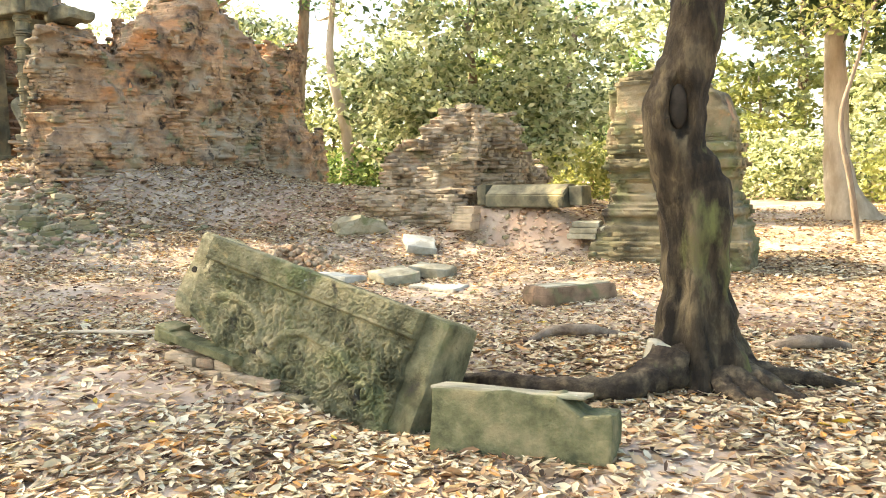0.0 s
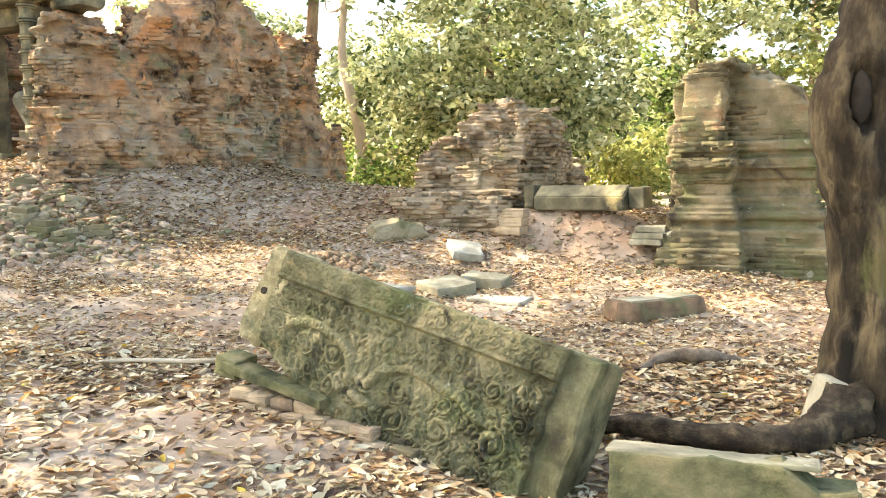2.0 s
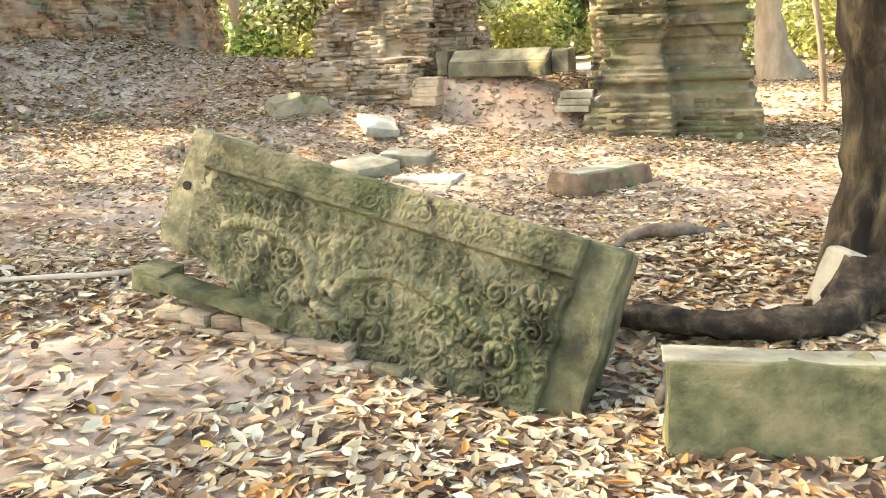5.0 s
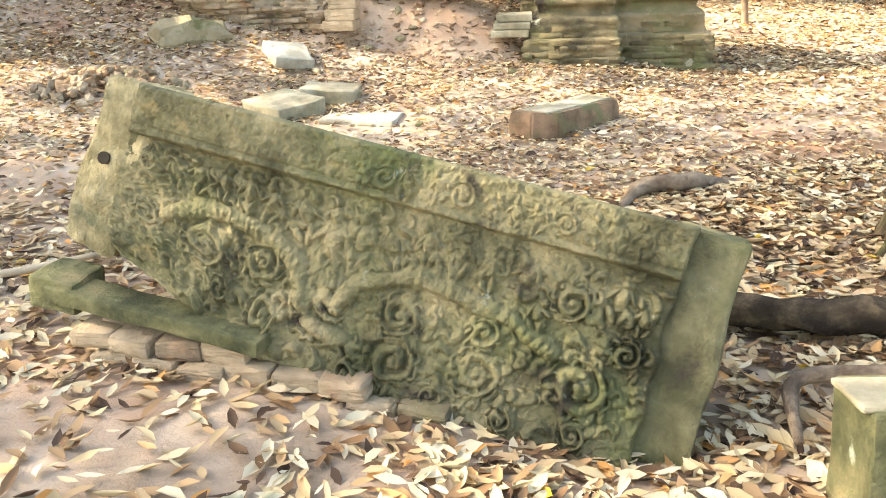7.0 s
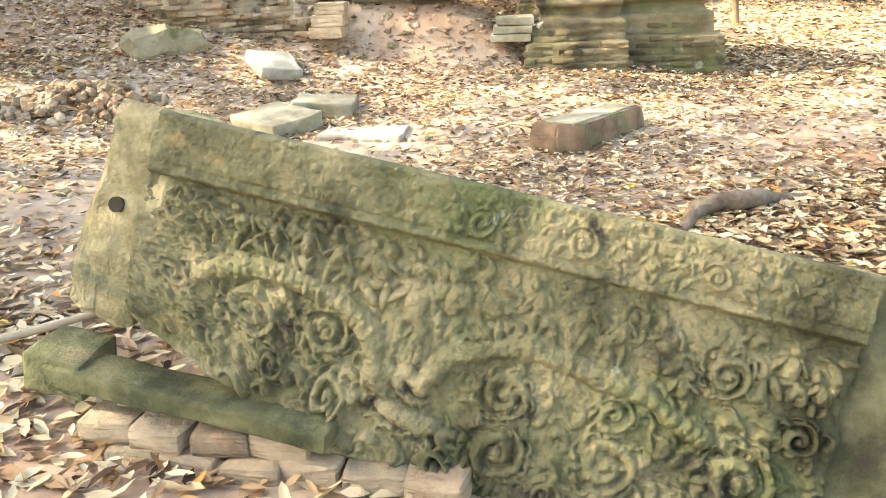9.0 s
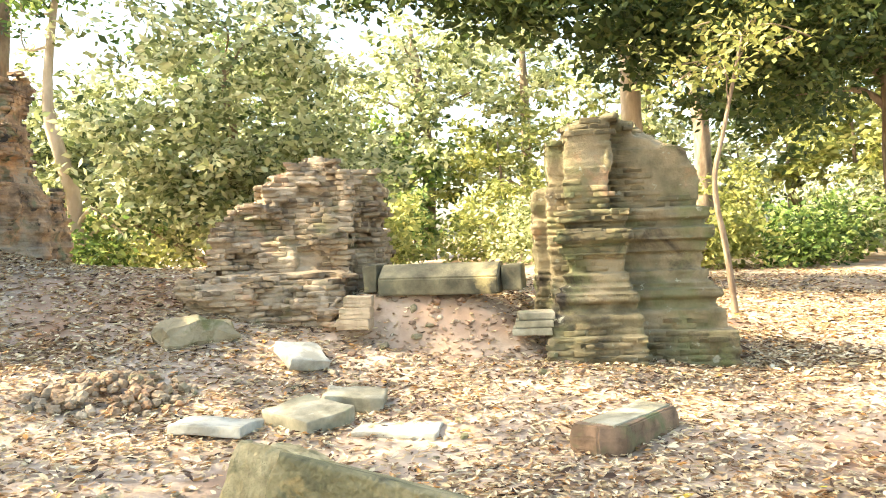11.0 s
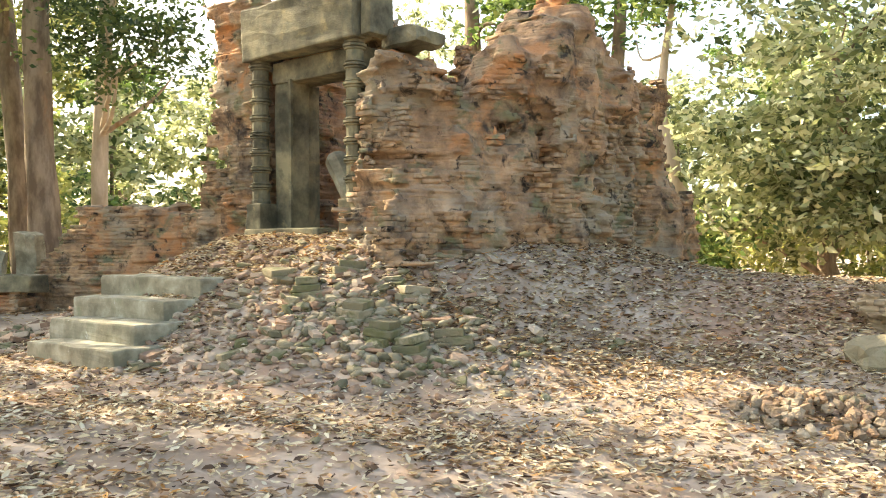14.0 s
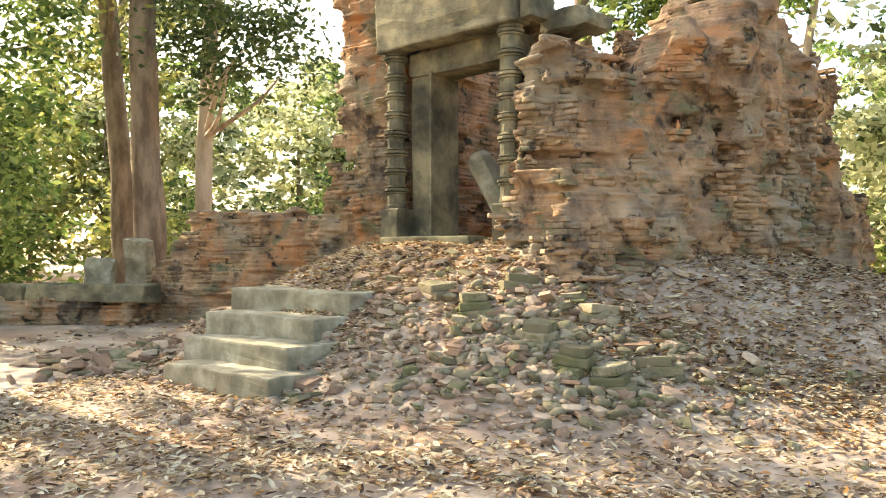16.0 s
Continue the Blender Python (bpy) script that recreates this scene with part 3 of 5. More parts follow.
def gate_form(x, y, z):
    n = 0.030 * mid(x, y, z) + 0.020 * small(x * 1.6, y * 1.6, z * 1.6)
    def band(lo, hi, out):
        return np.where((z > lo) & (z < hi), out, 0.0)
    low_ = np.clip((1.24 - z) / 0.85, 0, 1)
    flare = band(1.32, 1.44, 0.02) + band(1.44, 1.56, 0.08) + band(1.56, 1.70, 0.15) + band(1.70, 1.78, 0.04) + band(1.78, 1.92, 0.11) + 0.34 * np.ceil(low_ * 4) / 4 + band(0.92, 1.10, 0.06)
    pil = every(-0.02 - flare * 0.8 + n - x, x - 0.56 - flare * 0.6, -flare + n - y, y - 0.9, z - 2.98 - 0.14 * big(x, y, 0 * z) + 0.3 * np.clip(0.15 - x, 0, 1))
    pil = every(pil, -every(0.44 + 1.5 * n - x, 1.90 - z, z - 2.86))
    wall = every(0.4 - x, x - 1.42 - flare * 0.9 - n + 0.28 * np.clip(z - 2.2, 0, 1), 0.36 - flare + n - y, y - 1.1, z - 2.95 + 0.42 * np.clip(x - 0.5, 0, 2) - 3.5 * n)
    left = every(-0.22 + n - x, x - 0.1, 0.30 - y, y - 1.25, z - 2.7 - 2 * n)
    far = every(-0.40 + n - x, x - 0.1, 0.75 - y, y - 1.7, z - 2.2 - 2 * n)
    rough = 0.25 + 1.2 * ((z < 1.25) | ((z > 1.4) & (z < 1.95))) + 0.5 * (x < 0.6)
    return coursed(every(either(pil, wall, left, far), -0.1 - z), x, y, z, 0.018 * rough, 0.007 * rough, 0.24, 0.016)


brick_mass(gate, gate_form, (-0.9, 2.1, -0.6, 1.9, -0.05, 3.3), m_gate, (0.6, -0.1, 1.0), 13, 0.035, 300, 0.46, 0.006, 0.010, 0.24)

bench = thing("fallen_lintel", (1.28, 11.28, 1.22), "grey-green sandstone lintel lying across the gate threshold", "lintel stone", rz=-37)
bm = bmesh.new()
prof = [(-0.17, -0.17), (0.2, -0.17), (0.2, 0.17), (0.02, 0.17), (-0.17, 0.02)]
ends = [[bm.verts.new((x, y, zz)) for y, zz in prof] for x in (-0.66, 0.72)]
for k in range(5):
    bm.faces.new((ends[0][k], ends[0][(k + 1) % 5], ends[1][(k + 1) % 5], ends[1][k]))
bm.faces.new(ends[0][::-1]); bm.faces.new(ends[1])
bmesh.ops.recalc_face_normals(bm, faces=bm.faces[:])
bmesh.ops.bevel(bm, geom=bm.edges[:], offset=0.018, segments=2, affect="EDGES")
part("beam", bm, m_frame, bench)
part("end_block", worn_box(0.17, 0.30, 0.31, 0.02, 2, 51, pose(-0.78, 0.06, 0.02)), m_frame, bench)
part("end_block", worn_box(0.22, 0.28, 0.28, 0.02, 2, 52, pose(0.85, 0.09, 0.0)), m_frame, bench)
for n, (x, y, zz, w, h, mat_, lab) in enumerate(((0.33, 11.38, 0.72, 0.36, 0.36, m_ruin, "stack of three old brick courses at the gate threshold"), (2.0, 10.42, 0.62, 0.42, 0.24, m_stone, "low stone block beside the gate pier"))):
    t_ = thing("threshold_block", (x, y, zz), lab, "block", rz=-30)
    for k in range(3):
        part("course", worn_box(w * (1 - 0.05 * k), 0.28, h / 3 - 0.005, 0.012, 1, 60 + 3 * n + k, pose(0.02 * k, 0.02 * k, h * (k + 0.5) / 3, 0, 0, 3 * k)), mat_, t_)
# ---------------------------------------------------------------- carved lintel in the foreground
SLAB = Matrix(((0.814, 0.466, 0.364, -1.652), (-0.540, 0.826, 0.145, 5.131), (-0.213, -0.315, 0.920, 1.109), (0, 0, 0, 1)))
slab = thing("carved_lintel", (0, 0, 0), "moss-stained sandstone lintel with deep carved relief, tilted on bricks", "carved stone")
slab.matrix_world = SLAB                      # x along the face, y into the stone, z up the face; the origin is the upper end
LW, LH, NU, NV = 2.02, 0.86, 620, 264
GU, GV = np.meshgrid(np.linspace(0, LW, NU), np.linspace(-LH, 0, NV))
U = GU + 0.020 * mid(GU * 2.2, GV * 2.2, 0 * GU) + 0.008 * small(GU * 3, GV * 3, 0 * GU)          # hand-cut unevenness
V = GV + 0.016 * mid(GU * 2.2 + 9, GV * 2.2, 0 * GU) + 0.007 * small(GU * 3 + 5, GV * 3, 0 * GU)


def dome(q):
    return np.sqrt(np.clip(1 - q, 0, 1))


def lay(h):
    np.maximum(relief, h, out=relief)


def blob(cx, cz, rx, rz, h, ang=0.0):
    reach = max(rx, rz) + 0.04
    a0, a1 = (int(np.clip((cx + d_) / LW * NU, 0, NU)) for d_ in (-reach, reach))
    b0, b1 = (int(np.clip((cz + d_ + LH) / LH * NV, 0, NV)) for d_ in (-reach, reach))
    w = (slice(b0, b1), slice(a0, a1))
    c_, s_ = math.cos(ang), math.sin(ang)
    a, b_ = (U[w] - cx) * c_ + (V[w] - cz) * s_, -(U[w] - cx) * s_ + (V[w] - cz) * c_
    relief[w] = np.maximum(relief[w], h * dome((a / rx) ** 2 + (b_ / rz) ** 2))


def flame(cx, cz, size, ang, turn, h):
    """A curling leaf: beads that shrink along a bending line."""
    x, z_, a = cx, cz, ang
    for k in range(7):
        r = size * (0.30 - 0.032 * k)
        blob(x, z_, r, r * 0.8, h * (1 - 0.07 * k), a)
        x, z_, a = x + size * 0.17 * math.cos(a), z_ + size * 0.17 * math.sin(a), a + turn


def scroll(cx, cz, r, spin, h, petals=9):
    """A spiral coil ringed with small curled petals, and a bud at its heart."""
    d_, th = np.hypot(U - cx, V - cz), np.arctan2(V - cz, U - cx)
    ph = (d_ / (0.60 * r) - spin * th / (2 * math.pi)) % 1.0
    lay(np.where(d_ < r, h * dome(((ph - 0.5) / 0.36) ** 2), 0.0))
    blob(cx, cz, r * 0.26, r * 0.22, h * 1.15, cx * 7)
    for k in range(petals):
        a = 2 * math.pi * (k + 0.3) / petals
        flame(cx + r * 1.05 * math.cos(a), cz + r * 1.05 * math.sin(a), r * 0.55, a + 0.7 * spin, 0.35 * spin, h * 0.72)


def garland(points, w, h):
    """A thick swag, ribbed across."""
    pp, rr = bend([(u, 0.0, -v_) for u, v_ in points], [w] * len(points), 10)
    for k, (p, r) in enumerate(zip(pp, rr)):
        blob(p.x, p.z, r * 0.85, r, h * (1.0 if k % 2 else 0.86))


def figure(x, zc, tall, lean, h):
    """A worn small figure: plain rounded masses."""
    k = tall / 0.2
    blob(x + 0.02 * lean, zc + 0.062 * k, 0.019 * k, 0.022 * k, h)
    blob(x, zc + 0.005 * k, 0.027 * k, 0.045 * k, h * 0.95, 0.3 * lean)
    for sgn in (-1, 1):
        blob(x + sgn * 0.034 * k, zc + 0.015 * k, 0.010 * k, 0.040 * k, h * 0.7, sgn * 0.6 + 0.3 * lean)
        blob(x + sgn * 0.020 * k, zc - 0.066 * k, 0.014 * k, 0.040 * k, h * 0.8, -sgn * 0.35 + 0.4 * lean)


relief = np.zeros_like(U)
rng = random.Random(7)
# curling foliage that fills the ground, swept outwards from the middle
for n in range(420):
    x, zc = rng.uniform(0.04, LW - 0.04), rng.uniform(-LH + 0.04, -0.21)
    flame(x, zc, rng.uniform(0.05, 0.085), rng.uniform(0.2, 1.6) * (1 if x > 0.9 else -1) + (0 if x > 0.9 else math.pi), rng.choice((-0.5, 0.5, 0.35)), rng.uniform(0.009, 0.021))
# scrolls under the swags and over them
for cx, cz, r, sp in ((0.16, 0.56, 0.055, 1), (0.40, 0.545, 0.082, -1), (0.635, 0.52, 0.072, 1), (0.68, 0.69, 0.062, -1), (1.17, 0.70, 0.080, 1), (1.16, 0.545, 0.066, -1), (1.46, 0.67, 0.080, -1), (1.45, 0.53, 0.052, 1), (1.78, 0.62, 0.098, 1), (1.70, 0.345, 0.058, -1), (1.80, 0.775, 0.048, -1), (1.32, 0.785, 0.045, 1), (0.50, 0.665, 0.045, 1), (1.90, 0.46, 0.05, 1), (1.58, 0.80, 0.04, 1), (1.02, 0.79, 0.042, -1)):
    scroll(cx, -cz, r, sp, 0.023)
blob(0.93, -0.68, 0.105, 0.042, 0.026, -0.12)
# the thick swags
garland(((0.24, 0.52), (0.31, 0.455), (0.44, 0.40), (0.575, 0.405), (0.70, 0.445), (0.80, 0.53), (0.83, 0.60)), 0.036, 0.036)
garland(((0.95, 0.57), (1.0, 0.49), (1.08, 0.435), (1.20, 0.405), (1.37, 0.425), (1.55, 0.47), (1.68, 0.53)), 0.033, 0.034)
# rows of figures above them, taller in the middle
for n, (x, v_, tall) in enumerate(((0.13, 0.27, 0.13), (0.23, 0.31, 0.17), (0.33, 0.285, 0.18), (0.43, 0.285, 0.16), (0.53, 0.29, 0.18), (0.63, 0.30, 0.17), (0.745, 0.31, 0.22), (0.865, 0.38, 0.30), (0.98, 0.33, 0.24), (1.09, 0.31, 0.19), (1.20, 0.29, 0.15), (1.31, 0.30, 0.17), (1.42, 0.31, 0.16), (1.54, 0.30, 0.18), (1.60, 0.40, 0.14), (1.84, 0.29, 0.16), (1.92, 0.33, 0.13))):
    figure(x, -v_, tall, math.sin(n * 2.3), 0.026)
for a in (-2.6, -1.9, -1.2, -0.5):
    flame(0.865 + 0.04 * math.cos(a), -0.53 + 0.04 * math.sin(a), 0.12, a, 0.3, 0.026)
# the frieze: a proud band with small seated figures and medallions, plain where it is worn off
relief *= GV < -0.188
frieze = relief
relief = np.zeros_like(U)
for n in range(19):
    x = 0.30 + n * 0.088 + rng.uniform(-0.012, 0.012)
    if n in (5, 8, 11, 15):
        scroll(x, -0.105, 0.042, 1, 0.011, 0)
    else:
        figure(x, -0.098, 0.125, math.sin(n * 1.7), 0.013)
relief *= (GV > -0.17) * np.clip(0.7 + 0.8 * big(GU * 2.1 + 3, GV * 2, 0 * GU), 0.15, 1)
relief = np.maximum(relief, frieze) + 0.026 * np.clip((GV + 0.187) / 0.008, 0, 1) + 0.005 * dome(((GV + 0.170) / 0.008) ** 2) - 0.005 * dome(((GV + 0.150) / 0.006) ** 2)
U, V = GU, GV
relief *= np.clip(0.80 + 0.5 * big(GU * 2.5, GV * 2.5, 0 * GU), 0.40, 1.05)                      # worn down in places
relief += 0.004 * mid(U * 4, V * 4, 0 * U) + 0.003 * small(U * 9, V * 9, 0 * U) + 0.0022 * small(U * 20, V * 20, 0 * U)
edge = np.minimum(np.minimum(U, LW - U), np.minimum(-V, V + LH))
relief = relief - 0.018 * np.clip(1 - edge / 0.016, 0, 1) ** 2
chip = 0.012 * small(U * 2.2, V * 2.2, 0 * U)
drop = np.clip((0.62 - U) * 0.42, 0, 1) + 0.02 * np.abs(small(U * 3, 0 * U, 0 * U))       # the lower edge is broken away at the upper end
Vs = np.where(V > -0.2, V, -0.2 + (V + 0.2) * (LH - drop - 0.2) / (LH - 0.2))
front = np.stack([U + chip * np.clip(1 - edge / 0.05, 0, 1), 0.045 - 1.7 * relief, Vs], -1).reshape(-1, 3)
idx = np.arange(NU * NV).reshape(NV, NU)
quads = np.stack([idx[:-1, :-1], idx[:-1, 1:], idx[1:, 1:], idx[1:, :-1]], -1).reshape(-1, 4)
rim = np.concatenate([idx[0], idx[1:, -1], idx[-1, -2::-1], idx[-2:0:-1, 0]])
backv = front[rim].copy(); backv[:, 1] = 0.46
nb = len(front) + np.arange(len(rim))
side = np.stack([rim, nb, np.roll(nb, -1), np.roll(rim, -1)], -1)
me = bulk("face", np.concatenate([front, backv]), np.concatenate([quads, side]), m_carved, True)
part("carved_face", me, None, slab, "sandstone face carved with garlands, scrolls and small figures")
part("body", worn_box(LW - 0.06, 0.34, LH - 0.36, 0.02, 3, 81, pose(LW / 2 + 0.02, 0.265, -LH / 2 + 0.16)), m_carved, slab)
part("tenon", worn_box(0.22, 0.42, 0.80, 0.028, 6, 83, pose(LW + 0.075, 0.285, -0.405)), m_carved, slab, "plain mossy end of the stone")
bm = worn_box(0.24, 0.36, 0.64, 0.03, 10, 84, pose(-0.045, 0.235, -0.315, 0, 5, 0))
for v in bm.verts:                              # rough break, ragged at the outer side
    v.co += noise.noise_vector(v.co * 17) * 0.016 + noise.noise_vector(v.co * 45) * 0.006
    if v.co.x < -0.08:
        v.co.x += 0.05 * noise.noise(v.co * 6)
part("broken_end", bm, m_rough, slab, "pale rough broken end with a drilled hole")
# a near-black plug; its colour stands for the shade in the drilled hole
hole = bmesh.new()
bmesh.ops.create_cone(hole, cap_ends=True, segments=10, radius1=0.022, radius2=0.024, depth=0.03, matrix=pose(-0.06, 0.048, -0.30, 90, 0, 0))
m_hole_shade = shader("hole_shadow", [(0.3, (0.03, 0.025, 0.02)), (0.7, (0.05, 0.04, 0.03))], 9, 1.0, 0.0)
part("hole", hole, m_hole_shade, slab, "dark disc painted as the shade in a drilled hole")

sliver = thing("broken_sliver", (-1.76, 4.96, 0.29), "long broken sliver of carved stone on old bricks", "stone", rz=-38)
part("sliver", worn_box(0.94, 0.15, 0.062, 0.012, 8, 86, pose(0.08, 0.02, 0.0, 0, 7, 0)), m_block, sliver)
part("sliver_end", worn_box(0.20, 0.20, 0.13, 0.014, 5, 87, pose(-0.36, 0.06, 0.045, 0, 7, 0)), m_block, sliver, "squarer grey-green end")
footing = thing("brick_footing", (-1.97, 5.0, 0.0), "rows of worn earth-caked bricks under the carved stone", "bricks", rz=-33.5)
bank = worn_box(1.45, 0.26, 0.30, 0.05, 9, 88, pose(0.70, 0.24, -0.02, 0, 8, 0))
for v in bank.verts:
    v.co += noise.noise_vector(v.co * 9) * 0.03
part("packed_earth", bank, m_ground, footing, "red earth packed between the bricks")
for row in range(3):
    for n in range(11):
        x = 0.02 + n * 0.185 + 0.09 * (row % 2)
        if -0.05 + 0.08 * (row + 1) < 0.31 - 0.19 * x:
            part("brick", worn_box(0.178, 0.22, 0.074, 0.018, 3, 90 + n + 20 * row, pose(x, 0.09 + 0.014 * row + 0.012 * math.sin(n * 2.1 + row), 0.03 + 0.076 * row, 2 * math.sin(n), 1.5 * math.cos(n * 2), 3 * math.sin(n * 3.3 + row))), m_ruin, footing)

block = thing("mossy_block", (0.56, 3.29, 0.0), "broken green mossy sandstone block on the leaf litter", "stone block", rz=-21)
bm = worn_box(0.98, 0.26, 0.36, 0.014, 6, 95, pose(0, 0, 0.155, -9, 0, 0))
for v in bm.verts:                                  # a lower broken shoulder at one end
    if v.co.x > 0.33 and v.co.z > 0.16:
        v.co.z -= 0.085 + 0.02 * noise.noise(v.co * 20)
    elif v.co.z > 0.26:
        v.co.z += 0.03 * noise.noise(v.co * 5)
part("block", bm, m_block, block)
part("top_crust", worn_box(0.86, 0.22, 0.02, 0.008, 5, 96, pose(-0.08, 0.03, 0.328, -9, 0, 0)), m_stone, block, "pale lichen-crusted top")


# ---------------------------------------------------------------- loose stones
def flag(x, y, sx, sy, sz, rz, material, label, tilt=(0, 0), lift=0.0, seed=0):
    t_ = thing("stone_slab", (x, y, on_ground(x, y) + lift), label, "stone", "fallen stones", rz=rz)
    bm_ = worn_box(sx, sy, sz, 0.02, 3, seed, pose(0, 0, sz * 0.38, *tilt, 0))
    for v in bm_.verts:
        s_ = 1 + 0.22 * noise.noise(Vector((math.atan2(v.co.y, v.co.x) * 1.3, seed, 0)))
        v.co.x *= s_; v.co.y *= s_
    part("slab", bm_, material, t_)
    return t_


flag(-1.38, 9.55, 0.62, 0.42, 0.09, -30, m_pale, "pale grey broken flagstone on leaf litter", (-4, 3), 0.02, 1)
flag(-0.62, 9.52, 0.50, 0.62, 0.14, 25, m_stone, "grey-green broken slab leaning on another", (4, -5), 0.03, 2)
flag(-0.12, 9.82, 0.52, 0.42, 0.14, -20, m_stone, "grey-green broken stone slab", (3, 6), 0.04, 3)
flag(-0.02, 8.95, 0.66, 0.36, 0.06, -35, m_pale, "flat pale flagstone half sunk in earth", (0, 0), -0.01, 4)
flag(-0.34, 11.0, 0.46, 0.42, 0.12, 15, m_pale, "small pale block with a hollow", (22, 8), 0.07, 5)
low = thing("low_stone", (-1.32, 11.75, on_ground(-1.32, 11.75) - 0.06), "long rounded brown mossy stone on the ground", "stone", rz=14)
part("stone", worn_box(0.85, 0.36, 0.30, 0.12, 3, 7, pose(0, 0, 0.10)), m_mossy, low)
beam = thing("hewn_stone", (1.45, 7.95, 0.02), "hewn reddish sandstone beam with a notched end", "stone beam", rz=26)
bm = bmesh.new()
plan = ((-0.50, 0.18), (-0.50, -0.06), (-0.34, -0.21), (0.52, -0.17), (0.50, 0.17))
rings = [[bm.verts.new((x * k, y * k, zz)) for x, y in plan] for zz, k in ((-0.02, 1.0), (0.20, 1.0), (0.285, 0.95))]
for a, b in zip(rings, rings[1:]):
    for k in range(5):
        bm.faces.new((a[k], a[(k + 1) % 5], b[(k + 1) % 5], b[k]))
bm.faces.new(rings[0][::-1]); bm.faces.new(rings[-1])
bmesh.ops.bevel(bm, geom=bm.edges[:], offset=0.012, segments=2, affect="EDGES")
bmesh.ops.subdivide_edges(bm, edges=[e for e in bm.edges if e.calc_length() > 0.1], cuts=3, use_grid_fill=True)
for v in bm.verts:
    v.co += noise.noise_vector(v.co * 6) * 0.014
part("beam", bm, m_red, beam)
# the top is paler than the sides
part("top", worn_box(0.84, 0.27, 0.02, 0.006, 4, 9, pose(0.03, 0.0, 0.284)), m_stone, beam, "thin paler sheet on top")

rngs = random.Random(21)


def stone_mesh(seed, mat_, r=1.0, flat=0.6):
    bm_ = bmesh.new()
    bmesh.ops.create_icosphere(bm_, subdivisions=2 if r > 1 else 1, radius=r)
    for v in bm_.verts:
        v.co *= 1 + 0.55 * noise.noise(v.co / r * 1.3 + Vector((seed * 5.1, 0, 0)))
        for ax in ((1, 0.2, 0.1), (-0.3, 1, 0.2), (0.2, -1, 0.4), (-1, -0.3, 0.2), (0, 0.1, 1)):      # hewn facets
            a_ = Vector(ax).normalized()
            d_ = v.co.dot(a_) - 0.62 * r
            if d_ > 0:
                v.co -= a_ * d_ * 0.9
        v.co.z *= flat
    me_ = bpy.data.meshes.new("stone")
    bm_.to_mesh(me_); bm_.free(); me_.materials.append(mat_)
    return me_


STONES = [stone_mesh(n, (m_loose, m_mossy, m_ruin, m_loose)[n % 4]) for n in range(12)]
HEAP = [stone_mesh(n + 20, (m_ruin, m_tower)[n % 2], 1.0, 0.75) for n in range(6)]
BRICKS = []
for n in range(6):
    b = brick_form(100 + n, 0.24, 0.15, 0.07, 0.0)
    me_ = bpy.data.meshes.new("brick"); b.to_mesh(me_); b.free()
    me_.materials.append((m_loose, m_loose, m_mossy)[n % 3]); BRICKS.append(me_)


def strew(name, label, count, place, size, meshes, group, sink=0.25, tilt=18, category="stone"):
    for _ in range(count):
        x, y = place()
        s_ = size * rngs.uniform(0.5, 1.35)
        ob = new(name, rngs.choice(meshes))
        ob.matrix_world = pose(x, y, on_ground(x, y) + s_ * sink, rngs.gauss(0, tilt), rngs.gauss(0, tilt), rngs.uniform(0, 360)) @ Matrix.Diagonal((s_ * rngs.uniform(.8, 1.3), s_, s_ * rngs.uniform(.7, 1.1), 1))
        tagged(ob, label, category, group)


# heap of small stones beside the trail
def heap():
    a, r = rngs.uniform(0, 6.28), 0.62 * rngs.random() ** 0.6
    return -2.15 + r * math.cos(a) * 1.15, 10.55 + r * math.sin(a) * 0.8


for n in range(190):
    x, y = heap()
    d_ = math.hypot((x + 2.15) / 1.15, (y - 10.55) / 0.8) / 0.62
    s_ = rngs.uniform(0.04, 0.085)
    ob = new("heap_stone", rngs.choice(HEAP))
    ob.matrix_world = pose(x, y, on_ground(x, y) + 0.20 * (1 - d_) * rngs.uniform(0.6, 1.0) + 0.02, rngs.gauss(0, 25), rngs.gauss(0, 25), rngs.uniform(0, 360)) @ Matrix.Diagonal((s_, s_ * 0.8, s_, 1))
    tagged(ob, "small brown broken stone in a heap", "stone", "heap of stones")

# fallen bricks down the mound in front of the door
strew("fallen_brick", "fallen old brick on the temple mound", 170, lambda: (rngs.triangular(-9.6, -4.6, -7.0), rngs.triangular(9.6, 13.2, 10.9)), 0.62, BRICKS, "bricks on the mound", 0.035, 11, "brick")
strew("rubble_stone", "rough rubble stone on the temple mound", 120, lambda: (rngs.triangular(-9.2, -4.2, -6.9), rngs.triangular(9.8, 13.0, 10.8)), 0.085, STONES, "rubble on the mound")
strew("fallen_brick", "fallen orange brick beside the steps", 90, lambda: (rngs.triangular(-12.4, -10.3, -10.9), rngs.triangular(10.4, 13.4, 11.6)), 0.8, BRICKS, "bricks by the steps", 0.05, 12, "brick")
strew("rubble_stone", "small rubble below the gate", 80, lambda: (rngs.uniform(-0.8, 4.3), rngs.gauss(10.6, 0.7)), 0.06, STONES, "rubble below the gate")
strew("rubble_stone", "small stone among the leaves", 60, lambda: (rngs.uniform(-7, 3.5), rngs.uniform(6.2, 11)), 0.045, STONES, "stones among leaves")
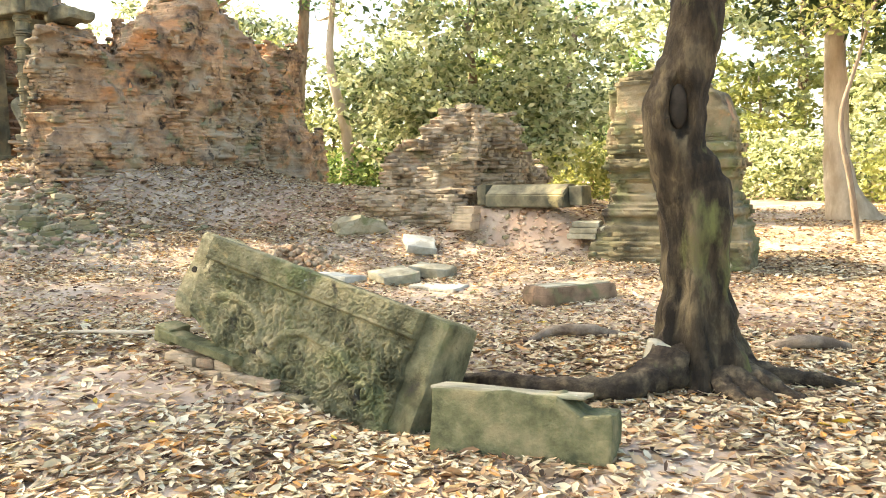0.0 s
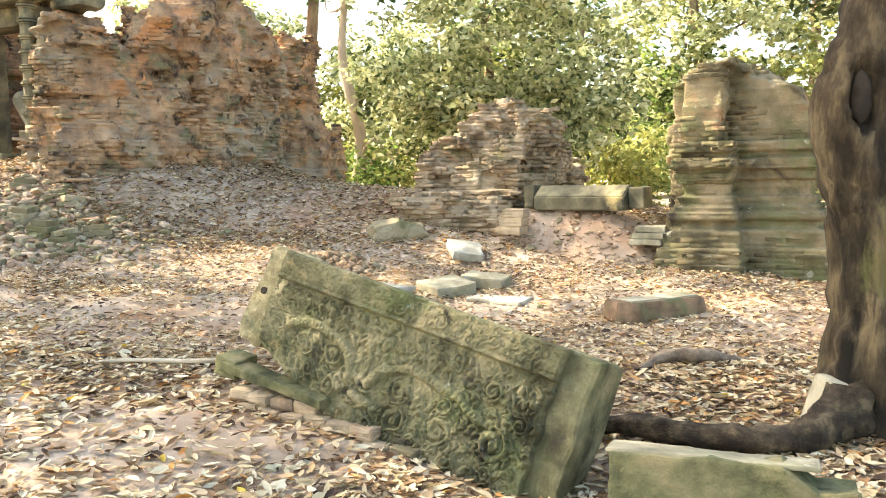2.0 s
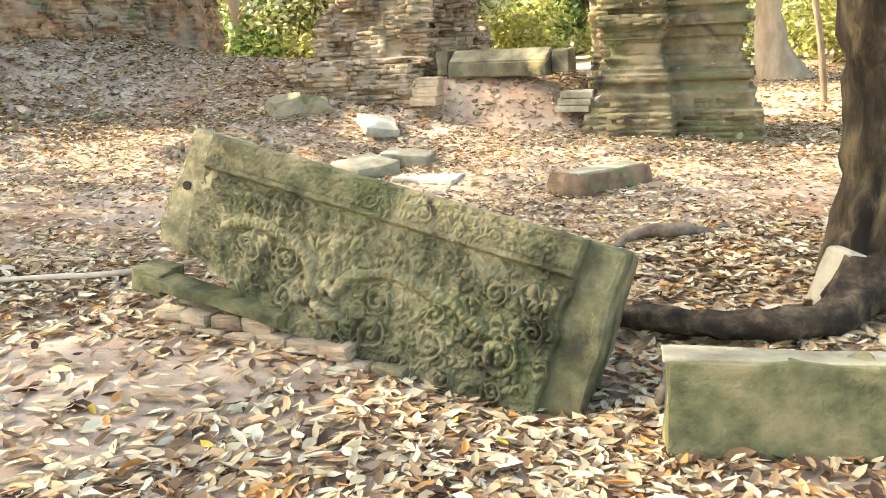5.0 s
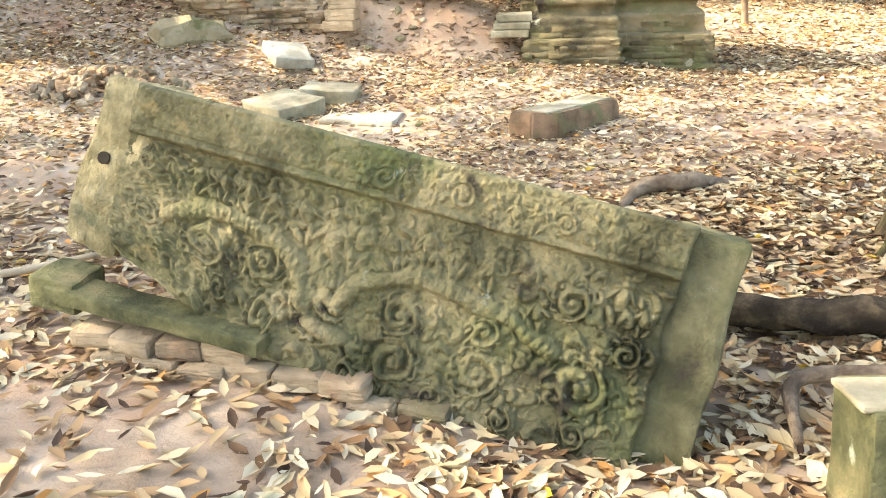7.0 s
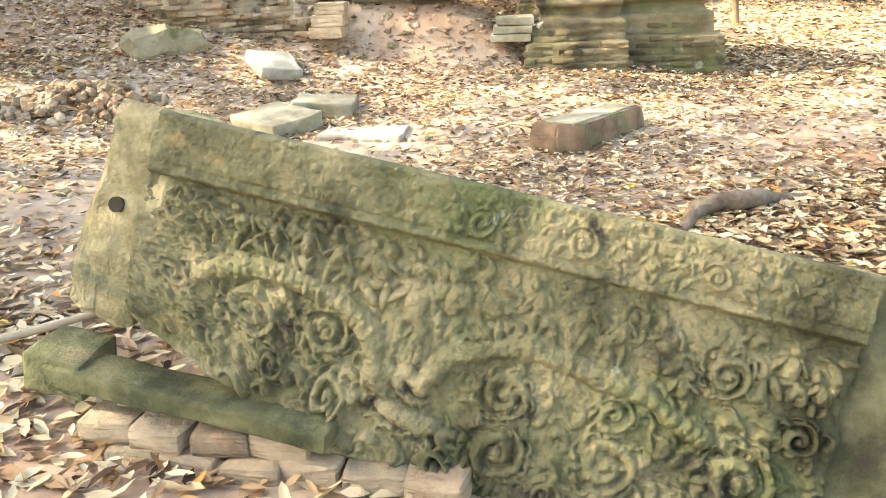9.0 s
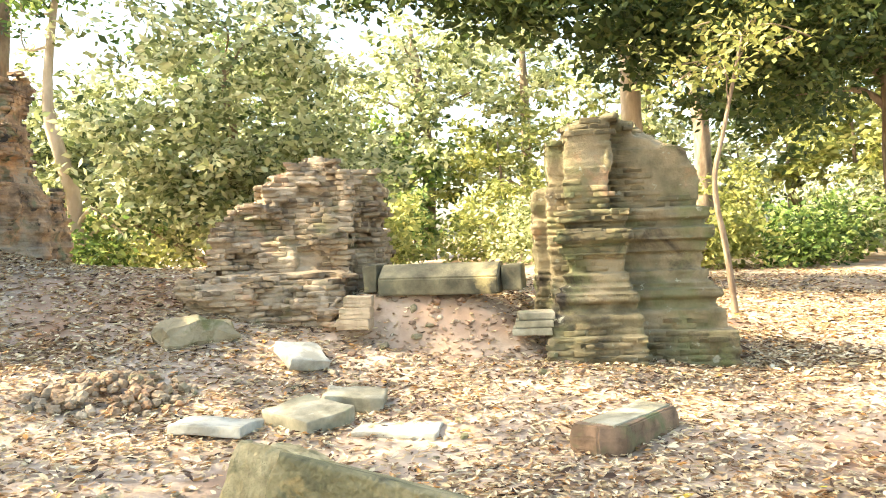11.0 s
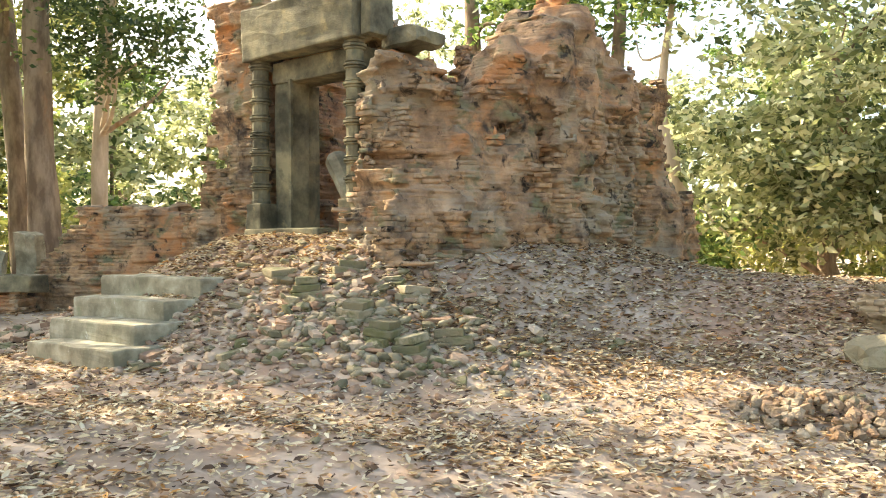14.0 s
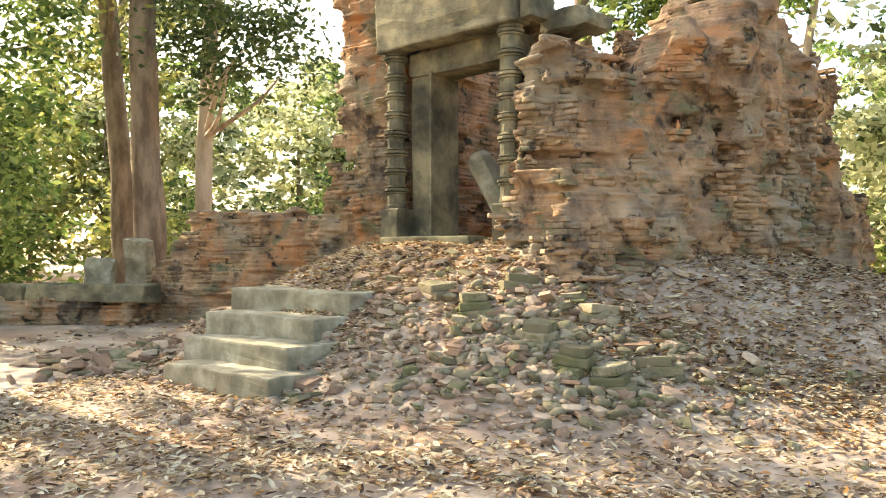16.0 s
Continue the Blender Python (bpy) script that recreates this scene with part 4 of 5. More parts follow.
# the finer rubble of the mound
def fine_rubble(name, label, count, centre, spread, size, material, seed):
    r_ = np.random.default_rng(seed)
    forms = [(np.array([v.co[:] for v in m_.vertices]), np.array([p.vertices[:] for p in m_.polygons])) for m_ in STONES]
    V_, F_, base = [], [], 0
    for k in range(count):
        x_, y_ = r_.normal(centre[0], spread[0]), r_.normal(centre[1], spread[1])
        fv, ff = forms[k % len(forms)]
        sc_ = size * r_.uniform(0.4, 1.5) * np.array([r_.uniform(0.8, 1.5), 1.0, r_.uniform(0.6, 1.0)])
        rot = np.array(Euler((r_.normal(0, 0.4), r_.normal(0, 0.4), r_.uniform(0, 6.3))).to_matrix())
        V_.append((fv * sc_) @ rot.T + (x_, y_, on_ground(x_, y_) + 0.2 * size))
        F_.append(ff + base); base += len(fv)
    ob_ = new(name, bulk(name, np.concatenate(V_), np.concatenate(F_), material))
    tagged(ob_, label, "rubble", kind="stuff")


fine_rubble("fine_rubble", "small broken brick rubble down the temple mound", 900, (-7.2, 11.2), (1.35, 0.85), 0.055, m_loose, 31)
fine_rubble("fine_rubble", "mossy broken brick rubble on the mound", 260, (-6.3, 11.1), (0.75, 0.45), 0.075, m_mossy, 32)
fine_rubble("fine_rubble", "orange brick rubble spilling beside the steps", 260, (-10.9, 11.9), (0.6, 0.75), 0.07, m_loose, 33)
fine_rubble("fine_rubble", "crumbled red earth and brick below the fallen lintel", 420, (1.3, 10.75), (1.3, 0.45), 0.034, m_loose, 35)
fine_rubble("fine_rubble", "crumbs of stone and clods in the leaves", 700, (-1.0, 9.4), (3.0, 1.3), 0.026, m_ruin, 34)
# low ring of mossy courses on the slope
for n, (x, y, k) in enumerate(((-6.15, 10.95, 3), (-5.75, 10.85, 3), (-6.5, 11.15, 3), (-7.1, 11.45, 3), (-6.8, 11.9, 2), (-5.45, 11.2, 2), (-6.0, 11.7, 2), (-7.6, 11.75, 2))):
    t_ = thing("brick_stump", (x, y, on_ground(x, y) - 0.05), "stump of mossy brick courses on the slope", "bricks", "brick stumps on the slope", rz=-20 + 9 * n)
    for c_ in range(k):
        part("course", worn_box(0.36 - 0.06 * c_, 0.26, 0.085, 0.016, 2, 120 + 5 * n + c_, pose(0.05 * math.sin(3 * n + c_), 0.03 * c_, 0.02 + 0.078 * c_, 7 * math.sin(n), 6 * math.cos(n * 3), 16 * math.sin(n * 2 + c_))), m_mossy, t_)


# ---------------------------------------------------------------- trees
def leaf_cloud(centres, per, spread, size, rng_, droop=0.35):
    """Folded leaves round each centre: arrays of verts and triangles."""
    n = len(centres) * per
    c = np.repeat(np.asarray(centres), per, 0) + rng_.normal(0, 1, (n, 3)) * np.asarray(spread)
    d = rng_.normal(0, 1, (n, 3)); d[:, 2] = d[:, 2] * 0.5 - droop
    d /= np.linalg.norm(d, axis=1)[:, None]
    s = np.cross(d, rng_.normal(0, 1, (n, 3))); s /= np.linalg.norm(s, axis=1)[:, None] + 1e-9
    u = np.cross(s, d)
    L = (size * rng_.uniform(0.6, 1.3, n))[:, None]
    v = np.stack([c, c + d * L * 0.45 + s * L * 0.24 + u * L * 0.06, c + d * L, c + d * L * 0.45 - s * L * 0.24 + u * L * 0.06], 1)
    f = np.array([(0, 1, 2), (0, 2, 3)])[None] + (np.arange(n) * 4)[:, None, None]
    return v.reshape(-1, 3), f.reshape(-1, 3)


def tree(x, y, trunk, radii, crowns, leaf_mat, bark, label, leaf=0.2, per=40, seed=0, limbs=7, name="tree", clumps=1.0, group="", rough=0.25):
    """trunk: points from the foot (relative); crowns: (dx, dy, z, rx, ry, rz, clumps) ellipsoids of leaf clumps, joined by limbs."""
    z0 = on_ground(x, y) - 0.1
    t_ = thing(name, (x, y, z0), label, "tree" if name == "tree" else "bush", group)
    rng_ = np.random.default_rng(seed)
    if trunk:
        pts, rad = bend(trunk, radii, 5)
        part("trunk", tube(pts, rad, 12, rough, seed), bark, t_, smooth=True)
    centres = []
    for dx, dy, cz, rx, ry, rz, k in crowns:
        k = int(k * clumps)
        p = rng_.normal(0, 1, (k, 3)); p /= np.linalg.norm(p, axis=1)[:, None]
        p *= rng_.uniform(0.25, 1.0, (k, 1)) ** 0.5 * (1 + 0.25 * rng_.normal(0, 1, (k, 1)))
        centres.append(p * (rx, ry, rz) + (dx, dy, cz))
    centres = np.concatenate(centres)
    v, f = leaf_cloud(centres, per, (0.27, 0.27, 0.14), leaf, rng_)
    part("crown", bulk("crown", v, f, leaf_mat), None, t_)
    if trunk:
        pick = rng_.choice(len(centres), min(limbs, len(centres)), replace=False)
        pv = [Vector(p) for p in pts]
        for i in pick:
            end = Vector(centres[i])
            k = min(range(len(pv)), key=lambda j: abs(pv[j].z - (end.z - 0.35 * (end.xy - pv[j].xy).length)))
            a = pv[k]
            if (end.xy - a.xy).length > 3.4:
                continue
            m_ = a.lerp(end, 0.5) + Vector(rng_.normal(0, 0.25, 3)) + Vector((0, 0, 0.25))
            lp, lr = bend([a, m_, end], [min(0.11, rad[k] * 0.4), min(0.07, rad[k] * 0.25), 0.015], 4)
            part("limb", tube(lp, lr, 6, 0.2, seed), bark, t_, smooth=True)
    return t_


# the leaning tree beside the carved stone
near = thing("tree", (1.89, 4.68, 0.0), "leaning dark-barked tree with spreading surface roots beside the stone block", "tree")
pts, rad = bend([(0.05, 0.0, -0.15), (0.03, 0.0, 0.12), (0.0, 0.0, 0.45), (0.0, 0.0, 0.85), (0.0, 0.0, 1.25), (-0.14, 0.02, 1.65), (-0.16, 0.03, 1.9), (-0.05, 0.03, 2.3), (0.02, 0.04, 2.7), (0.10, 0.1, 3.6), (0.0, 0.3, 5.2), (0.2, 0.4, 7.5)],
                [0.46, 0.34, 0.25, 0.215, 0.245, 0.205, 0.215, 0.185, 0.175, 0.17, 0.15, 0.10], 8)
bm = tube(pts, rad, 44, 0.16, 4, 0.035)
for v in bm.verts:                                  # buttress ridges at the foot, a long hollow with a swollen lip
    a = math.atan2(v.co.y, v.co.x)
    low_ = max(0.0, 1 - max(0.0, v.co.z) / 1.3)
    v.co.xy *= 1 + (0.13 * low_ + 0.03) * math.cos(7 * a + 0.8 * v.co.z) + 0.05 * noise.noise(Vector((a * 3.0, v.co.z * 1.4, 2.0)))
    d_ = math.hypot((v.co.x + 0.17) / 0.085, (v.co.z - 1.93) / 0.21)
    if v.co.y < 0.0 and d_ < 1.7:
        v.co.y += 0.10 * max(0.0, 1 - d_) ** 0.5 if d_ < 1 else -0.035 * (1.7 - d_) / 0.7
part("trunk", bm, m_bark, near, smooth=True)
# near-black ball sunk in the hollow, its colour stands for the shade inside
knot = bmesh.new()
bmesh.ops.create_icosphere(knot, subdivisions=3, radius=0.1, matrix=pose(-0.17, -0.125, 1.93) @ Matrix.Diagonal((0.62, 0.42, 1.5, 1)))
part("knot_hole", knot, m_hole_shade, near, "near-black filling painted as the shade in the knot hollow", True)
for n, (pp, rr) in enumerate((([(-0.1, -0.05, 0.2), (-0.36, -0.28, 0.13), (-0.62, -0.46, 0.11), (-1.05, -0.42, 0.10), (-1.45, -0.12, 0.08), (-1.9, 0.1, 0.0)], [0.22, 0.13, 0.085, 0.07, 0.06, 0.03]),
                             ([(0.1, -0.1, 0.2), (0.2, -0.35, 0.06), (0.28, -0.6, 0.02), (0.3, -0.9, -0.04)], [0.16, 0.10, 0.06, 0.03]),
                             ([(0.05, -0.1, 0.18), (0.08, -0.36, 0.06), (0.12, -0.62, 0.01), (0.05, -0.8, -0.04)], [0.13, 0.08, 0.05, 0.03]),
                             ([(0.15, 0.0, 0.18), (0.5, -0.12, 0.08), (0.85, -0.2, 0.05), (1.2, -0.35, -0.05)], [0.15, 0.065, 0.04, 0.02]),
                             ([(0.2, -0.1, 0.15), (0.42, -0.42, 0.04), (0.6, -0.75, -0.03)], [0.12, 0.07, 0.03]),
                             ([(0.1, 0.2, 0.15), (0.3, 0.6, 0.06), (0.5, 1.1, -0.03)], [0.16, 0.09, 0.04]))):
    lp, lr = bend(pp, rr, 6)
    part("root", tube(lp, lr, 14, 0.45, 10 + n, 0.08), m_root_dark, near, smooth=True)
rng_n = np.random.default_rng(3)
v, f = leaf_cloud(rng_n.normal(0, 1, (140, 3)) * (1.6, 1.6, 0.9) + (0.0, -0.3, 8.6), 40, (0.34, 0.34, 0.22), 0.16, rng_n)
part("crown", bulk("crown", v, f, m_leaf_mid), None, near)
for n, (pp, rr) in enumerate((([(0.82, 5.95, 0.06), (1.05, 6.1, 0.13), (1.35, 6.05, 0.14), (1.6, 6.1, 0.08), (2.1, 6.0, 0.02)], [0.03, 0.05, 0.06, 0.05, 0.03]),
                             ([(0.95, 3.75, 0.1), (0.65, 3.8, 0.12), (0.4, 4.0, 0.05), (0.2, 3.75, 0.0)], [0.04, 0.035, 0.03, 0.015]),
                             ([(2.6, 5.6, 0.02), (3.0, 5.5, 0.12), (3.4, 5.6, 0.05)], [0.03, 0.06, 0.03]))):
    r_ = thing("surface_root", (0, 0, 0), "grey-brown tree root snaking over the ground", "root", "roots on the ground")
    lp, lr = bend(pp, rr, 6)
    part("root", tube(lp, lr, 8, 0.3, 20 + n), m_root, r_, smooth=True)
stub = thing("rock", (1.60, 4.62, -0.03), "grey upright rock leaning on the tree foot", "rock")
part("rock", worn_box(0.22, 0.2, 0.42, 0.05, 2, 44, pose(0, 0, 0.16, 12, 18, 0)), m_stone, stub)
stick = thing("stick", (-2.6, 5.75, on_ground(-2.6, 5.75) + 0.03), "thin dry fallen branch on the ground", "stick", rz=2)
lp, lr = bend([(-0.9, -0.1, 0.0), (-0.4, 0.03, 0.03), (0.2, -0.02, 0.02), (0.7, 0.05, 0.03)], [0.008, 0.016, 0.02, 0.014], 4)
part("branch", tube(lp, lr, 6, 0.2, 1), m_pbark, stick, smooth=True)

# pale trunk at the edge of the clearing
tree(9.45, 18.9, [(0.5, 0, -0.2), (0.15, 0, 0.6), (0, 0, 1.6), (-0.1, 0, 4), (-0.05, 0.1, 8), (0.2, 0, 13)], [0.85, 0.42, 0.30, 0.26, 0.23, 0.17],
     [(0.5, 0, 9.5, 5, 4.5, 2.6, 190), (-3.5, -2, 7.6, 3.4, 3, 1.8, 110), (-5.4, 0.5, 7.6, 2.6, 2.2, 1.5, 100), (4, -3, 8.2, 4, 3, 2.4, 120), (-3.4, -1.5, 6.9, 1.9, 1.6, 1.5, 42), (-1.0, -2, 6.3, 2.0, 1.6, 1.5, 42), (2.6, -1.5, 5.0, 2.4, 1.6, 1.7, 70), (-4.4, -2.5, 6.2, 1.9, 1.5, 1.2, 60), (-1.5, -3.0, 5.4, 1.6, 1.3, 0.8, 36)], m_leaf_dark, m_pbark, "tall tree with broad pale sunlit trunk", 0.24, 42, 31, 9)
# thick-leaved pale tree behind the gap, low spreading crown
tree(0.6, 24.0, [(0, 0, 0), (-0.2, 0, 1.5), (0.2, 0, 3.5), (0, 0, 6)], [0.28, 0.2, 0.16, 0.08],
     [(0, -0.5, 5.2, 3.4, 3.0, 2.9, 170), (-1.6, -1, 3.2, 2.2, 2, 1.5, 80), (1.9, -1, 3.0, 2.2, 2, 1.5, 80), (0, -1.2, 2.2, 2.6, 1.6, 0.9, 50)], m_leaf_pale, m_bark2, "bushy tree with large pale green leaves and reddish trunk", 0.25, 52, 32, 10)
tree(-4.5, 24.5, [(0, 0, 0), (-0.2, 0, 3), (0.15, 0, 7), (0.3, 0, 14)], [0.24, 0.2, 0.16, 0.1],
     [(0, 0, 12.6, 2.4, 2.3, 1.8, 90), (-1.5, 0.5, 7.6, 1.4, 1.4, 0.8, 30)], m_leaf_mid, m_bark2, "slender forest tree with bright green leaves", 0.24, 40, 33, 9)
tree(-3.2, 22.5, [(0, 0, 0), (0.3, 0, 2.2), (-0.15, 0, 4.5), (0.2, 0, 7.5)], [0.22, 0.17, 0.12, 0.06],
     [(0, 0, 7.4, 2.0, 1.8, 1.3, 55), (0.5, 0, 1.4, 1.6, 1.2, 0.8, 35)], m_leaf_mid, m_pbark, "thin pale forked tree at the wood's edge", 0.2, 40, 34, 8)
tree(-8.5, 25.5, [(0, 0, 0), (0.2, 0, 4), (0, 0, 9), (0.1, 0, 16)], [0.3, 0.24, 0.2, 0.1],
     [(0, 0, 15.0, 3.0, 3, 2.2, 110), (1.8, -1, 7.5, 1.8, 1.6, 1.1, 45)], m_leaf_mid, m_bark2, "tall forest tree with bright green crown behind the tower", 0.24, 42, 35, 9)
tree(15.5, 24, [(0, 0, 0), (0.15, 0, 4), (-0.3, 0, 8), (0, 0, 12)], [0.34, 0.28, 0.22, 0.12],
     [(0.8, -1, 9.5, 3.4, 3, 2.4, 130)], m_leaf_dark, m_bark2, "shade tree with hanging dark green boughs", 0.22, 46, 36, 10)
tree(13.5, 15.0, [(0, 0, 0), (-0.2, 0, 3), (-0.8, -0.3, 5.5), (-2.4, -0.8, 7.5)], [0.38, 0.32, 0.26, 0.12],
     [(-3.2, -1, 7.0, 3.2, 2.6, 2.0, 150), (0.5, -1, 8.0, 3.5, 3, 2.4, 130), (-1.5, 0, 5.2, 2.6, 2.2, 1.2, 70), (-2.5, -0.5, 5.6, 3.0, 2.4, 1.6, 150)], m_leaf_dark, m_bark2, "spreading tree with dark crown and bent limbs", 0.2, 48, 37, 14)
tree(7.2, 13.2, [(0, 0, 0), (-0.15, 0, 1.1), (-0.35, 0, 2.2), (-0.1, 0, 3.2), (0.3, 0, 4.6)], [0.06, 0.05, 0.042, 0.035, 0.02],
     [(0.2, 0, 4.6, 1.3, 1.1, 0.8, 20), (-0.6, 0, 3.9, 0.8, 0.8, 0.5, 10)], m_leaf_gold, m_bark2, "thin crooked sapling with few yellow leaves", 0.15, 22, 38, 8)

# trees left of the tower
tree(-15.9, 17.6, [(0, 0, 0), (0.0, 0, 2), (-0.12, 0, 5), (-0.2, 0, 9), (0, 0, 14.5)], [0.40, 0.31, 0.27, 0.24, 0.14],
     [(0.5, 0, 13.5, 3.6, 3.4, 1.8, 100)], m_leaf_mid, m_bark2, "straight brown forest tree beside the terrace", 0.2, 40, 41, 8)
tree(-15.6, 19.0, [(0, 0, 0), (0.0, 0, 3), (0.2, 0, 7), (0.1, 0, 12)], [0.22, 0.18, 0.16, 0.1],
     [(0.8, -0.5, 7.2, 2.2, 1.8, 1.6, 80), (1.8, -1.0, 5.2, 1.7, 1.5, 1.1, 55)], m_leaf_dark, m_pbark, "slim pale-barked tree with drooping dark leaves", 0.17, 42, 42, 10)
tree(-17.6, 19.0, [(0, 0, 0), (-0.2, 0, 3), (-0.6, 0, 7), (-0.9, 0, 14)], [0.3, 0.25, 0.2, 0.12],
     [(-1.2, -0.5, 8.0, 2.2, 2, 1.6, 60)], m_leaf_gold, m_bark2, "leaning tree with yellow-green leaves", 0.18, 40, 43, 8)
tree(-19.0, 14.5, [(0, 0, 0), (0.1, 0, 2), (0.4, 0.3, 4), (0.2, 0.2, 6.5)], [0.22, 0.17, 0.13, 0.06],
     [(0.8, 0.8, 5.2, 2.3, 2.0, 1.9, 110), (0.5, 0.5, 2.8, 1.8, 1.6, 1.2, 70)], m_leaf_mid, m_bark2, "young tree with bright sunlit green leaves", 0.2, 42, 44, 9)

# the rest of the forest round the clearing: understorey and taller trees
frng = random.Random(12)
BUSH = (m_leaf_mid, m_leaf_gold, m_leaf_pale, m_leaf_dark)
for n in range(34):
    a = radians(-72 + 150 * n / 33 + frng.uniform(-2, 2))
    r = frng.uniform(24, 31)
    x, y = -2 + r * math.sin(a), 3 + r * math.cos(a)
    h = frng.uniform(1.4, 3.0)
    tree(x, y, [(0, 0, 0), (0.1, 0, h * 0.5), (0, 0.1, h * 0.9)], [0.06, 0.05, 0.02], [(0, 0, h * 0.75, 2.0, 1.5, h * 0.75, 60), (frng.uniform(-1.5, 1.5), -0.5, h * 0.4, 1.4, 1.2, h * 0.4, 25)], BUSH[frng.choice((0, 1, 1, 2, 2))], m_bark2, "leafy forest shrub at the edge of the clearing", 0.24, 34, 60 + n, limbs=3, name="bush", group="shrubs round the clearing")
for n in range(26):
    a = radians(-60 + 135 * n / 25 + frng.uniform(-2, 2))
    r = frng.uniform(32, 37)
    x, y = -2 + r * math.sin(a), 3 + r * math.cos(a)
    h = frng.uniform(4.4, 7.0)
    tree(x, y, [(0, 0, 0), (0.1, 0, h * 0.5), (0, 0.1, h * 0.9)], [0.09, 0.07, 0.03], [(0, 0, h * 0.6, 2.4, 1.6, h * 0.6, 70)], BUSH[frng.choice((0, 1, 1, 2))], m_bark2, "tall sunlit shrub behind the clearing", 0.34, 34, 200 + n, limbs=3, name="bush", group="shrubs round the clearing")
kinds = [(m_leaf_mid, "bright green"), (m_leaf_gold, "yellow-green"), (m_leaf_pale, "pale green"), (m_leaf_dark, "dark green")]
for n in range(20):
    a = radians(-75 + 152 * n / 19 + frng.uniform(-3, 3))
    r = frng.uniform(34, 44)
    x, y = -2 + r * math.sin(a), 3 + r * math.cos(a)
    h = frng.uniform(7.5, 12)
    mat_, word = frng.choice(kinds[:3])
    tree(x, y, [(0, 0, 0), (frng.uniform(-.4, .4), 0, h * 0.5), (frng.uniform(-.6, .6), 0, h)], [0.32, 0.26, 0.12],
         [(0, 0, h * 0.82, 3.8, 3, h * 0.28, 110), (frng.uniform(-2, 2), -1, h * 0.45, 2.6, 2, h * 0.2, 45)], mat_, m_bark2, f"tall {word} forest tree of the far woods", 0.38, 32, 100 + n, limbs=5, group="forest trees")
# unseen trees, added out of view, mostly sunward, so that their crowns shade the clearing
for n, (x, y, h, dense) in enumerate(((-18.5, 12.0, 16, 0.75), (-24, 16.5, 17, 0.35), (-21.0, 8.0, 16, 0.9), (-30, 21, 17, 0.5), (-13.5, 10.2, 16, 1.1), (-13, -5, 11, 0.6), (-8, -9, 12, 0.8), (-26, 11, 13, 0.9), (-29, 2, 14, 0.9), (8, -9, 11, 0.7), (17, 2, 12, 0.7))):
    tree(x, y, [(0, 0, 0), (0.2, 0, h * 0.5), (-0.2, 0, h)], [0.34, 0.27, 0.12],
         [(0, 0, h * 0.8, 4.2, 4.0, h * 0.24, 100), (1.5, 0.5, h * 0.6, 3.0, 3.0, h * 0.16, 50)], m_leaf_mid, m_bark2, "unseen tall forest tree added to shade the clearing", 0.32, 34, 140 + n, limbs=5, clumps=dense, group="shade trees")


# ---------------------------------------------------------------- leaf litter
def litter(name, count, place, size, material, label, seed):
    rng_ = np.random.default_rng(seed)
    x, y = place(rng_, count)
    z = ground_height(x, y)
    z = z + np.array([lumps(a, b_) for a, b_ in zip(x, y)]) + rng_.uniform(0.006, 0.03, count)
    n = count
    yaw = rng_.uniform(0, 2 * math.pi, n)
    d = np.stack([np.cos(yaw), np.sin(yaw), rng_.normal(0, 0.20, n)], -1)
    s = np.stack([-np.sin(yaw), np.cos(yaw), rng_.normal(0, 0.28, n)], -1)
    u = np.cross(d, s)
    L = (size * rng_.uniform(0.55, 1.3, n))[:, None]
    W = L * rng_.uniform(0.12, 0.21, n)[:, None]
    curl = (L * rng_.uniform(-0.05, 0.16, n)[:, None])
    roll_ = W * rng_.uniform(0.1, 0.8, n)[:, None]
    c = np.stack([x, y, z], -1)
    v = np.stack([c - d * L * 0.5 + u * curl, c - d * L * 0.15 + s * W + u * roll_, c + d * L * 0.22 + s * W * 0.8 + u * roll_, c + d * L * 0.5 + u * curl,
                  c + d * L * 0.22 - s * W * 0.8 + u * roll_, c - d * L * 0.15 - s * W + u * roll_, c - d * L * 0.12, c + d * L * 0.2], 1)
    f = np.array([(0, 6, 1, 1), (1, 6, 7, 2), (2, 7, 3, 3), (3, 7, 4, 4), (4, 7, 6, 5), (5, 6, 0, 0)])
    tri = np.array([(0, 6, 1), (1, 6, 7), (1, 7, 2), (2, 7, 3), (3, 7, 4), (4, 7, 6), (4, 6, 5), (5, 6, 0)])
    faces = tri[None] + (np.arange(n) * 8)[:, None, None]
    ob = new(name, bulk(name, v.reshape(-1, 3), faces.reshape(-1, 3), material))
    return tagged(ob, label, "leaves", kind="stuff")


